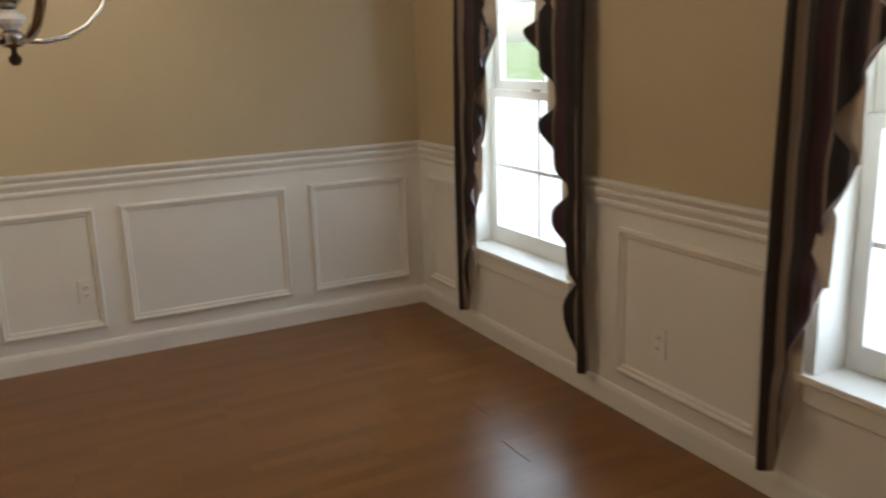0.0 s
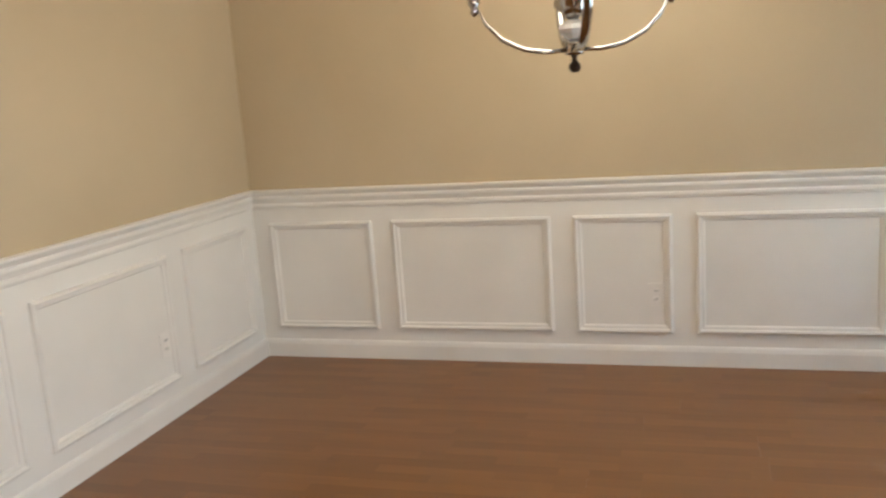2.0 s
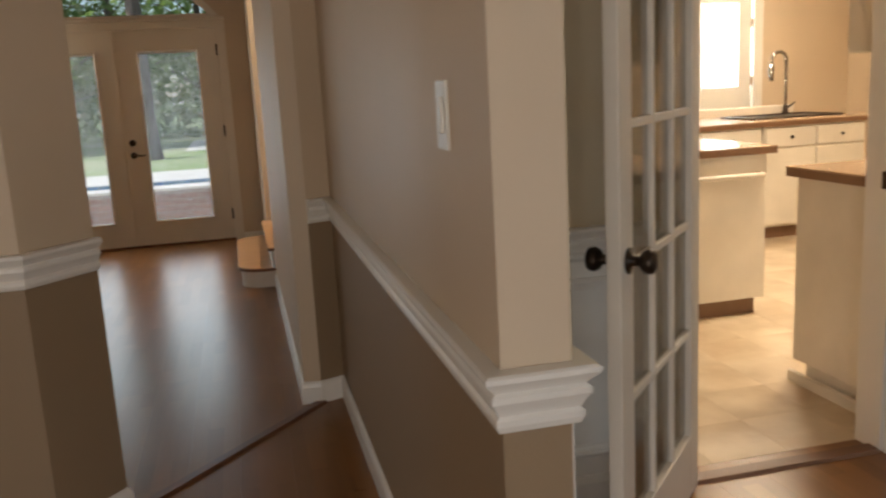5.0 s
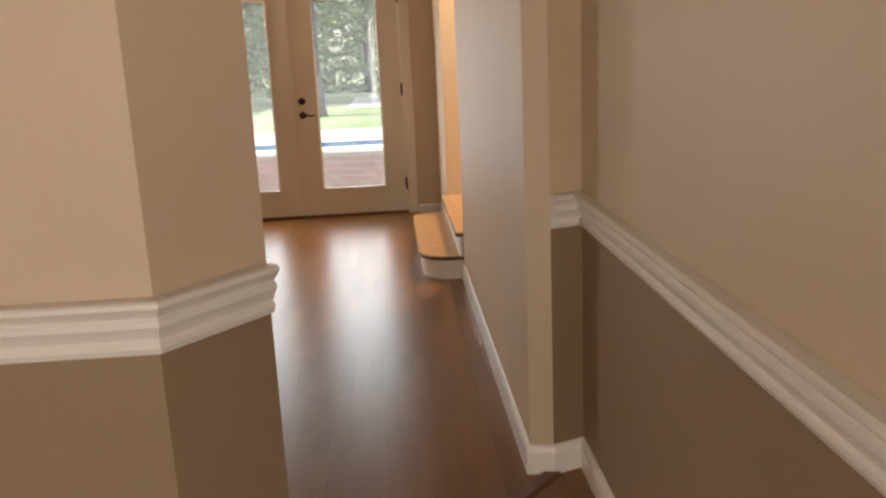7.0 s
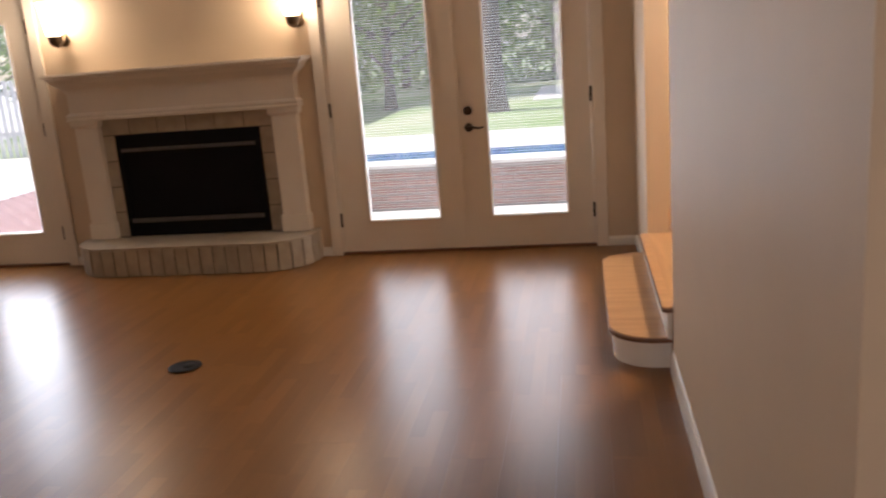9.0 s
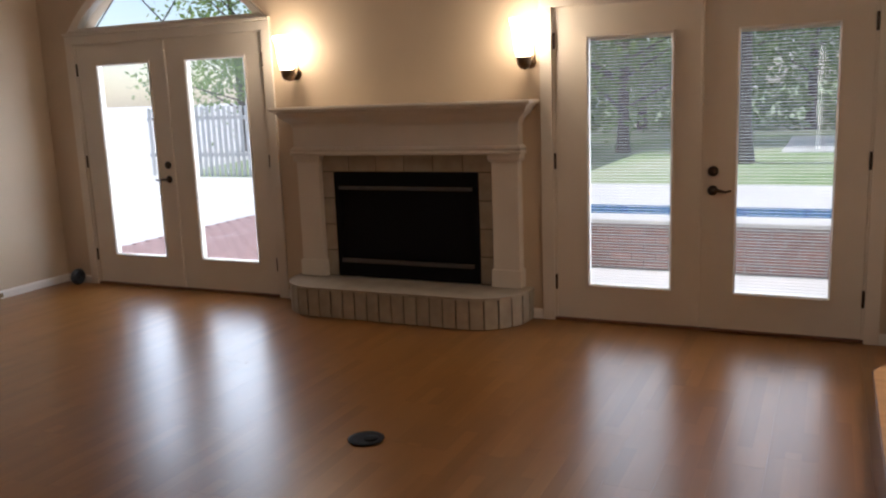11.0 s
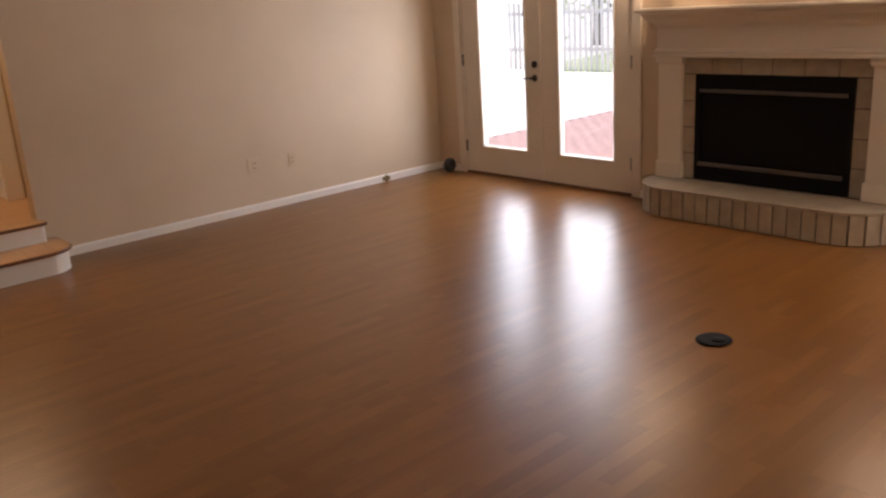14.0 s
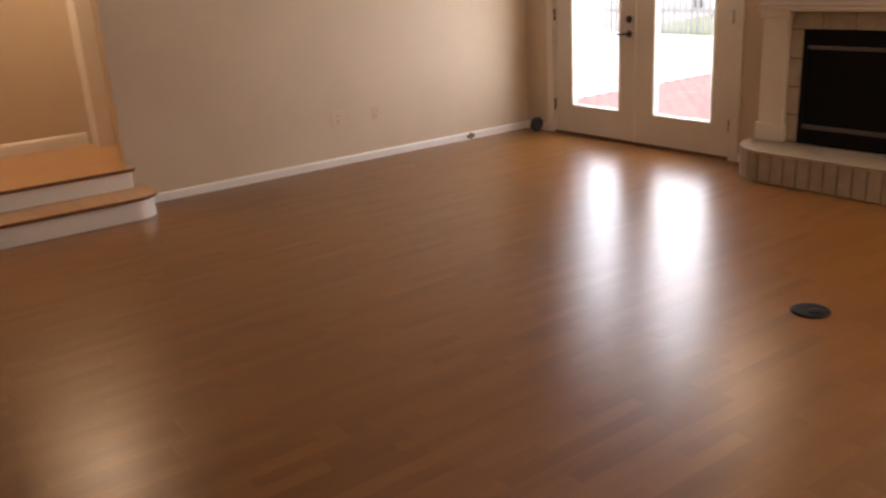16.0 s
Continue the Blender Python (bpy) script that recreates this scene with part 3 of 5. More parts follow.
jamb = setting("trim_kitchen_doorway", bm, M["white"], "white painted casing of the kitchen doorway", "door casing")
part("strike_plate", boxes((K1 - 0.022, D_NORTH + 0.01, 0.94, K1 - 0.0185, D_NORTH + 0.04, 1.0), (K1 - 0.03, D_NORTH - 0.024, 0.955, K1 - 0.0, D_NORTH - 0.0205, 0.985)), M["bronze"], jamb, "dark bronze strike plate")
setting("trim_threshold_kitchen", sweep(bmesh.new(), [(K0, D_NORTH + 0.02), (K1, D_NORTH + 0.02)], [(-0.03, 0), (-0.02, 0.012), (0.03, 0.014), (0.05, 0)]), M["threshold"], "dark wooden threshold strip", "threshold")
setting("trim_threshold_living", sweep(bmesh.new(), [(LX, LY), (jx, jy)], [(-0.03, 0), (-0.018, 0.011), (0.018, 0.011), (0.03, 0)]), M["threshold"], "dark wooden floor transition strip", "threshold")


# ---------------------------------------------------------------- glazed patio doors
def lever(parent, x, y, z, way, mat):
    bm = lathe(bmesh.new(), [(0.0, -0.004), (0.03, -0.004), (0.03, -0.010), (0.02, -0.016), (0.011, -0.02), (0.011, -0.045), (0.0, -0.047)], (x, y, z), 18, "y")
    tube(bm, [(x, y - 0.042, z), (x + way * 0.03, y - 0.046, z + 0.003), (x + way * 0.075, y - 0.044, z - 0.006), (x + way * 0.11, y - 0.04, z + 0.002)], [0.011, 0.010, 0.008, 0.006])
    part("lever_handle", bm, mat, parent, "dark bronze lever handle", True)
    part("deadbolt", lathe(bmesh.new(), [(0.0, -0.002), (0.031, -0.002), (0.031, -0.010), (0.024, -0.018), (0.0, -0.02)], (x, y, z + 0.115), 18, "y"), mat, parent, "dark bronze deadbolt", True)


def patio_doors(k, cx, leaf, handle_side, blind):
    d = thing("door_%d" % k, "white double patio doors with full-length glass, closed", "door")
    d["kind"] = "structure"
    half = leaf + 0.02
    drop = 0.014 if k == 2 else -0.006
    gz0, gz1 = 0.262 - drop, 1.82 - drop
    for side in (-1, 1):
        x0, x1 = (cx - leaf, cx - 0.002) if side < 0 else (cx + 0.002, cx + leaf)
        a, b = (x0 + 0.212, x1 - 0.176) if side < 0 else (x0 + 0.2, x1 - 0.177)
        y0, y1 = 0.012, 0.056
        bm = boxes((x0, y0, 0.02, a, y1, 2.0), (b, y0, 0.02, x1, y1, 2.0), (a, y0, 0.02, b, y1, gz0), (a, y0, gz1, b, y1, 2.0))
        ring(bm, (a - 0.018, y0, gz0 - 0.018), (1, 0, 0), (0, 0, 1), (0, -1, 0), b - a + 0.036, gz1 - gz0 + 0.036, STOP)
        lf = part("door_leaf", bm, M["doorwhite"], d)
        g = part("glass_pane", boxes((a, y0 + 0.012, gz0, b, y0 + 0.016, gz1)), M["hazy"], lf, "clear glass pane with a film for glare haze")
        g.visible_shadow = False
        if blind:
            bm = bmesh.new()
            for i in range(84):
                z = gz0 + 0.02 + (gz1 - gz0 - 0.04) * i / 83
                v = [bm.verts.new(p) for p in ((a + 0.006, y0 + 0.020, z - 0.0013), (b - 0.006, y0 + 0.020, z - 0.0013), (b - 0.006, y0 + 0.025, z + 0.0011), (a + 0.006, y0 + 0.025, z + 0.0011))]
                bm.faces.new(v)
            box(bm, a + 0.004, y0 + 0.018, gz1 - 0.02, b - 0.004, y0 + 0.034, gz1)
            bl = part("mini_blind", bm, M["plastic"], lf, "white mini blind with open slats")
            bl["kind"] = "stuff"
        hx = x0 - 0.004 if side < 0 else x1 + 0.004
        for z in (0.26, 1.05, 1.80):
            part("hinge", lathe(bmesh.new(), [(0.0, z - 0.05), (0.008, z - 0.05), (0.008, z + 0.05), (0.0, z + 0.05)], (hx, -0.004, 0), 10), M["bronze"], lf)
        if side == handle_side:
            lever(lf, cx + side * 0.068, y0, 0.895 - 1.6 * drop, side, M["bronze"])
    part("astragal", boxes((cx - 0.012, -0.002, 0.02, cx + 0.006, 0.012, 2.0), bevel=0.003), M["doorwhite"], d)
    bm = boxes((cx - half - CAS, -0.02, 0, cx - half + 0.006, -0.001, 2.03), (cx + half - 0.006, -0.02, 0, cx + half + CAS, -0.001, 2.03),
               (cx - half - CAS, -0.022, 2.004, cx + half + CAS, -0.001, 2.07), bevel=0.004)
    sweep(bm, [(cx + half + CAS + 0.0, 0), (cx - half - CAS, 0)][::-1], [(0, 2.07), (-0.026, 2.072), (-0.04, 2.085), (-0.04, 2.097), (0, 2.097)])
    box(bm, cx - half, 0.0, 0.02, cx - leaf - 0.001, 0.12, HEAD_Z)
    box(bm, cx + leaf + 0.001, 0.0, 0.02, cx + half, 0.12, HEAD_Z)
    box(bm, cx - half, 0.0, 2.002, cx + half, 0.12, HEAD_Z)
    part("door_casing", bm, M["doorwhite"], d)
    part("door_sill", boxes((cx - half, -0.01, 0, cx + half, 0.14, 0.018), bevel=0.004), M["threshold"], d, "dark wooden door sill")
    # arched light over the doors
    w = thing("window_%d" % (k + 2), "arched transom window with leaded diamond lines", "window")
    w["kind"] = "structure"
    n = 24
    inner, outer, bm = [], [], bmesh.new()
    for i in range(n + 1):
        q = -half + 2 * half * i / n
        z = arch_top(q, half, ARCH0, ARCH_RISE)
        inner.append((cx + q * 0.93, ARCH0 + 0.03 + (z - ARCH0) * 0.86))
        outer.append((cx + q * 1.04, ARCH0 - 0.03 + (z - ARCH0) * 1.07 + 0.03))
    loops = []
    for (a, az), (b, bz) in zip(inner, outer):
        loops.append([bm.verts.new(p) for p in ((a, -0.012, az), (b, -0.022, bz), (b, 0.06, bz), (a, 0.06, az))])
    for p, q in zip(loops, loops[1:]):
        for i in range(4):
            bm.faces.new((p[i], p[(i + 1) % 4], q[(i + 1) % 4], q[i]))
    box(bm, cx - half, -0.012, ARCH0 + 0.004, cx + half, 0.06, ARCH0 + 0.03)
    part("window_frame", bm, M["doorwhite"], w)
    bm = bmesh.new()
    bm.faces.new([bm.verts.new((a, 0.03, z)) for a, z in inner] + [bm.verts.new((cx + half * 0.93, 0.03, ARCH0 + 0.03)), bm.verts.new((cx - half * 0.93, 0.03, ARCH0 + 0.03))])
    ext = bmesh.ops.extrude_face_region(bm, geom=bm.faces[:])
    bmesh.ops.translate(bm, vec=(0, 0.004, 0), verts=[v for v in ext["geom"] if isinstance(v, bmesh.types.BMVert)])
    g = part("glass_pane", bm, M["glass"], w)
    g.visible_shadow = False
    bm = bmesh.new()
    for a, b in (((-0.35, 0.40), (0.0, 0.03)), ((0.0, 0.03), (0.35, 0.40)), ((-0.35, 0.40), (-0.7, 0.03)), ((0.35, 0.40), (0.7, 0.03))):
        tube(bm, [(cx + a[0], 0.026, ARCH0 + min(a[1], 0.36)), (cx + b[0], 0.026, ARCH0 + b[1])], 0.005, 6)
    part("lead_came", bm, M["bronze"], w, "dark lead lines")


patio_doors(1, *dl, -1, False)
patio_doors(2, *dr, 1, True)

# ---------------------------------------------------------------- fireplace
fire = thing("fireplace", "cream mantelpiece round a black gas firebox with beige tiles", "fireplace")
FX0, FX1, FZ0, FZ1 = -2.565, -1.447, 0.218, 0.978
PX0, PX1 = -2.85, -1.15
for a, b in ((PX0, PX0 + 0.185), (PX1 - 0.185, PX1)):
    bm = boxes((a, -0.085, 0.215, b, 0, 1.10), (a - 0.012, -0.097, 0.215, b + 0.012, -0.0, 0.335), bevel=0.004)
    sweep(bm, [(b + 0.0, 0.0), (b, -0.085), (a, -0.085), (a, 0.0)], [(-0.002, 1.05), (0.012, 1.055), (0.018, 1.07), (0.018, 1.10), (-0.002, 1.10)])
    part("pilaster", bm, M["doorwhite"], fire)
bm = boxes((PX0 - 0.01, -0.095, 1.10, PX1 + 0.01, 0, 1.31), bevel=0.003)
sweep(bm, [(PX1 + 0.01, 0.0), (PX1 + 0.01, -0.095), (PX0 - 0.01, -0.095), (PX0 - 0.01, 0.0)], [(-0.002, 1.10), (0.020, 1.10), (0.024, 1.115), (0.014, 1.125), (0.022, 1.14), (0.010, 1.155), (-0.002, 1.16)])
part("frieze", bm, M["doorwhite"], fire)
bm = sweep(bmesh.new(), [(PX1 + 0.01, 0.0), (PX1 + 0.01, -0.095), (PX0 - 0.01, -0.095), (PX0 - 0.01, 0.0)],
           [(-0.09, 1.30), (0.006, 1.30), (0.010, 1.32), (0.022, 1.335), (0.040, 1.35), (0.066, 1.372), (0.082, 1.40), (0.092, 1.402), (0.092, 1.415), (0.112, 1.418), (0.116, 1.432), (0.112, 1.445), (-0.09, 1.445)])
box(bm, PX0 - 0.1, -0.19, 1.436, PX1 + 0.1, -0.002, 1.4445)
part("mantel_shelf", bm, M["doorwhite"], fire)
part("tile_backing", boxes((PX0 + 0.18, -0.035, 0.212, FX0, -0.002, 1.10), (FX1, -0.035, 0.212, PX1 - 0.18, -0.002, 1.10), (FX0, -0.035, FZ1, FX1, -0.002, 1.10)), M["grout"], fire, "dark grout behind the tiles")
for x0, x1 in ((PX0 + 0.187, FX0 - 0.004), (FX1 + 0.004, PX1 - 0.187)):
    n = 4
    for i in range(n):
        a, b = 0.215 + 0.763 * i / n, 0.215 + 0.763 * (i + 1) / n
        part("tile", boxes((x0, -0.042, a + 0.004, x1, -0.036, b - 0.004), bevel=0.0015), M["tile"], fire)
for i in range(6):
    a, b = PX0 + 0.187 + (PX1 - PX0 - 0.374) * i / 6, PX0 + 0.187 + (PX1 - PX0 - 0.374) * (i + 1) / 6
    part("tile", boxes((a + 0.004, -0.042, FZ1 + 0.004, b - 0.004, -0.036, 1.096), bevel=0.0015), M["tile"], fire)
box_ = part("firebox", boxes((FX0, -0.02, FZ0, FX1, -0.004, FZ1), bevel=0.003), M["black"], fire, "black metal firebox")
for row in ((FX0, -0.05, FZ0, FX1, -0.02, FZ0 + 0.11), (FX0, -0.05, FZ1 - 0.095, FX1, -0.02, FZ1), (FX0, -0.05, FZ0 + 0.11, FX0 + 0.045, -0.02, FZ1 - 0.095), (FX1 - 0.045, -0.05, FZ0 + 0.11, FX1, -0.02, FZ1 - 0.095)):
    part("firebox_frame", boxes(row, bevel=0.003), M["black"], box_)
part("louvre", boxes((FX0 + 0.04, -0.062, FZ1 - 0.125, FX1 - 0.04, -0.05, FZ1 - 0.10), bevel=0.004), M["soot"], box_, "dull grey louvre bar")
part("louvre", boxes((FX0 + 0.04, -0.066, FZ0 + 0.105, FX1 - 0.04, -0.05, FZ0 + 0.135), bevel=0.004), M["soot"], box_, "dull grey louvre bar")
part("firebox_glass", boxes((FX0 + 0.045, -0.032, FZ0 + 0.13, FX1 - 0.045, -0.028, FZ1 - 0.12)), M["black"], box_, "dark reflective glass")


def bullnose(x0, x1, depth, r, steps=8):
    """Plan of a low platform against y = 0: from x0 to x1, out to -depth, with rounded outer corners."""
    pts = [(x0, 0)]
    for k in range(steps + 1):
        a = math.pi + math.pi / 2 * k / steps
        pts.append((x0 + r + r * math.cos(a), -depth + r + r * math.sin(a)))
    for k in range(steps + 1):
        a = 1.5 * math.pi + math.pi / 2 * k / steps
        pts.append((x1 - r + r * math.cos(a), -depth + r + r * math.sin(a)))
    return pts + [(x1, 0)]


HX0, HX1, HD, HR = -2.905, -1.085, 0.42, 0.33
hearth = thing("hearth", "raised hearth with rounded corners faced in upright beige tiles", "hearth")
part("hearth_core", prism(bmesh.new(), [(x, y - 0.001) if y == 0 else (x, y) for x, y in bullnose(HX0 + 0.01, HX1 - 0.01, HD - 0.01, HR)], 0, 0.196), M["grout"], hearth, "dark grout core")
part("hearth_top", prism(bmesh.new(), [(x, y - 0.001) if y == 0 else (x, y) for x, y in bullnose(HX0 - 0.004, HX1 + 0.004, HD + 0.004, HR)], 0.196, 0.212), M["tile"], hearth, "smooth beige tiled top")
outline = [Vector(p) for p in bullnose(HX0 + 0.006, HX1 - 0.006, HD - 0.006, HR, 24)]
lengths = [0.0]
for a, b in zip(outline, outline[1:]):
    lengths.append(lengths[-1] + (b - a).length)
tile_mesh = mesh_of("hearth_tile", boxes((-0.042, -0.006, 0.003, 0.042, 0.006, 0.193), bevel=0.002), M["tile"])
count = int(lengths[-1] / 0.0905)
for i in range(count):
    s = (i + 0.5) * lengths[-1] / count
    k = max(j for j in range(len(lengths) - 1) if lengths[j] <= s)
    d = outline[k + 1] - outline[k]
    p = outline[k] + d.normalized() * (s - lengths[k])
    t = new("tile", tile_mesh)
    t.parent = hearth
    t.matrix_local = pose(p.x, p.y, 0, 0, 0, math.degrees(math.atan2(d.y, d.x)))

# ---------------------------------------------------------------- sconces
for x in (-2.855, -1.085):
    sc = thing("wall_sconce", "bronze wall sconce with a lit frosted glass shade", "wall lamp", "sconces over the mantel", (x, 0, 1.68))
    part("backplate", lathe(bmesh.new(), [(0, 0), (0.045, 0), (0.04, -0.012), (0.02, -0.018), (0, -0.018)], (0, 0, 0), 20, "y"), M["sconce"], sc, "", True)
    bm = tube(bmesh.new(), [(0.0, -0.01, 0.0), (0, -0.05, -0.035), (0, -0.10, -0.045), (0, -0.115, -0.01)], 0.009)
    tube(bm, [(0.028, -0.02, 0.0), (0.052, -0.05, 0.03), (0.05, -0.05, 0.09), (0.052, -0.05, 0.12)], [0.008, 0.007, 0.005, 0.002])
    part("arm", bm, M["sconce"], sc, "", True)
    part("cup", lathe(bmesh.new(), [(0, -0.045), (0.02, -0.045), (0.042, -0.02), (0.048, 0.02), (0.046, 0.03), (0, 0.03)], (0, -0.115, 0), 20), M["sconce"], sc, "", True)
    sh = part("shade", lathe(bmesh.new(), [(0, 0.03), (0.042, 0.03), (0.056, 0.07), (0.060, 0.13), (0.068, 0.20), (0.088, 0.26), (0.082, 0.26), (0.0, 0.25)], (0, -0.115, 0), 24), M["bulb"], sc, "glowing frosted glass shade", True)
    sh.visible_shadow = False
    lamp("sconce_light", "POINT", pose(x, -0.20, 1.90), 2.9, (1.0, 0.84, 0.64), 0.06)


# ---------------------------------------------------------------- steps
def half_step(name, label, m, x0, x1, depth, r, z0, z1):
    st = thing(name, label, "step")
    st.matrix_world = m
    pts = [(x, -0.0) if y == 0 else (x, y) for x, y in bullnose(x0, x1, depth, r)]
    part("riser", prism(bmesh.new(), pts, z0, z1 - 0.026), M["white"], st, "white painted riser")
    pts = [(x, -0.0) if y == 0 else (x, y) for x, y in bullnose(x0 - 0.02, x1 + 0.02, depth + 0.022, r + 0.01)]
    bm = prism(bmesh.new(), pts, z1 - 0.026, z1)
    bmesh.ops.bevel(bm, geom=[e for e in bm.edges if abs(e.verts[0].co.z - e.verts[1].co.z) < 1e-5 and not (e.verts[0].co.y == 0 and e.verts[1].co.y == 0)], offset=0.008, segments=2, affect="EDGES")
    part("tread", bm, M["oak"], st, "varnished oak tread")
    part("nosing", sweep(bmesh.new(), bullnose(x0 - 0.02, x1 + 0.02, depth + 0.022, r + 0.01), [(0.004, z1 - 0.024), (-0.003, z1 - 0.022), (-0.005, z1 - 0.012), (-0.003, z1 - 0.004), (0.004, z1 - 0.003)]), M["threshold"], st, "dark brown nosing")


half_step("step", "white riser step with a rounded oak tread", pose(WEST + 0.001, 0, 0, 0, 0, 90), W0 - 0.14, W1 + 0.085, 0.40, 0.16, 0, 0.158)
half_step("step", "upper white riser step with an oak tread", pose(WEST + 0.001, 0, 0, 0, 0, 90), W0 - 0.02, W1 + 0.015, 0.085, 0.02, 0.158, 0.30)
half_step("step", "low white step with a rounded oak tread", pose(EAST - 0.001, 0, 0, 0, 0, -90), 0.80, 2.25, 0.24, 0.17, 0, 0.145)
half_step("step", "upper white riser step with an oak tread", pose(EAST - 0.001, 0, 0, 0, 0, -90), 0.95, 2.29, 0.02, 0.005, 0.145, 0.295)
setting("floor_landing_west", boxes((-6.58, -6.08, 0, WEST - 0.12, -2.72, 0.298), (WEST - 0.12, W0, 0, WEST, W1, 0.298)), M["oak"], "raised oak landing floor", "floor")
setting("floor_passage_east", boxes((EAST + 0.12, -2.4, 0, 2.88, -0.22, 0.293), (EAST, R_NEAR, 0, EAST + 0.12, R_FAR, 0.293)), M["oak"], "raised oak passage floor", "floor")
moulding("baseboard_landing", [(-6.58, -6.08), (-6.58, -3.74)][::-1], [(o, z + 0.298) for o, z in BASE], "white painted wooden baseboard on the landing", category="baseboard")
setting("trim_landing_door", boxes((-6.58, -3.71, 0.298, -6.32, -3.61, 2.5), (-6.34, -3.725, 0.298, -6.30, -3.595, 2.5), bevel=0.004), M["white"], "white door casing on the landing", "door casing")
setting("trim_passage_post", boxes((EAST + 0.14, R_FAR + 0.02, 0.293, EAST + 0.20, R_FAR + 0.1, 2.5), bevel=0.004), M["white"], "white casing beside the passage opening", "door casing")


# ---------------------------------------------------------------- small fittings
def plate(name, label, category, m, w, h, mat, kind):
    """Wall plate in the plane of its own x and z, facing its own -y."""
    t = thing(name, label, category)
    t.matrix_world = m
    part("cover_plate", boxes((-w / 2, -0.006, -h / 2, w / 2, 0, h / 2), bevel=0.002), mat, t)
    if kind == "outlet":
        for z in (-0.02, 0.02):
            part("socket", lathe(bmesh.new(), [(0, -0.006), (0.016, -0.006), (0.015, -0.009), (0, -0.009)], (0, 0, z), 16, "y"), mat, t)
            part("slot", boxes((-0.008, -0.0100, z - 0.004, -0.005, -0.0085, z + 0.006), (0.005, -0.0100, z - 0.004, 0.008, -0.0085, z + 0.006)), M["darkplastic"], t, "dark slots")
    else:
        n = max(1, round(w / 0.06) - (1 if w < 0.1 else 0))
        for i in range(n):
            x = (i - (n - 1) / 2) * 0.046
            part("rocker", boxes((x - 0.016, -0.011, -0.033, x + 0.016, -0.005, 0.033), bevel=0.003), mat, t)
    return t


IV = M["plastic"]
plate("outlet", "ivory double outlet on the white wainscot", "outlet", pose(D_EAST, -8.093, 0.357, 0, 0, -90), 0.075, 0.12, M["white"], "outlet")
plate("outlet", "white double outlet on the wainscot between the windows", "outlet", pose(3.73, D_SOUTH, 0.355, 0, 0, 180), 0.075, 0.12, M["white"], "outlet")
plate("outlet", "small ivory outlet on the north wainscot", "outlet", pose(4.80, D_NORTH, 0.355), 0.07, 0.115, M["white"], "outlet")
plate("light_switch", "white double light switch beside the kitchen doorway", "light switch", pose(3.245, D_NORTH, 1.322), 0.085, 0.125, IV, "switch")
plate("light_switch", "white light switch on the hall wall", "light switch", pose(STUB0, -6.815, 1.31, 0, 0, -90), 0.075, 0.125, IV, "switch")
plate("outlet", "cream outlet low on the cream wall", "outlet", pose(WEST, -1.70, 0.375, 0, 0, 90), 0.075, 0.12, M["cream"], "outlet")
plate("outlet", "ivory cable outlet low on the cream wall", "outlet", pose(WEST, -2.07, 0.385, 0, 0, 90), 0.12, 0.12, M["cream"], "outlet")
plate("outlet", "small brass outlet set in the baseboard", "outlet", pose(WEST + 0.014, -0.72, 0.03, 0, 0, 90), 0.09, 0.035, M["brass"], "outlet")
fb = thing("floor_outlet", "round dark bronze floor outlet cover", "floor outlet", "", (-1.15, -2.165, 0))
part("cover", lathe(bmesh.new(), [(0, 0.002), (0.078, 0.002), (0.082, 0.006), (0.074, 0.010), (0.06, 0.009), (0, 0.009)], steps=32), M["black"], fb, "", True)
part("lid", lathe(bmesh.new(), [(0, 0.009), (0.032, 0.009), (0.034, 0.012), (0.03, 0.014), (0, 0.014)], (0.024, 0, 0), 20), M["black"], fb, "", True)
coil = thing("cable_coil", "small black coil of cable standing in the corner", "cable", "", (-5.14, -0.12, 0.075))
for r, dx in ((0.058, 0.0), (0.05, 0.014), (0.054, -0.014), (0.036, 0.006), (0.034, -0.012), (0.016, 0.0)):
    part("loop", tube(bmesh.new(), [(dx, r * math.cos(a), r * math.sin(a)) for a in (2 * math.pi * i / 24 for i in range(25))], 0.013), M["darkplastic"], coil, "", True)

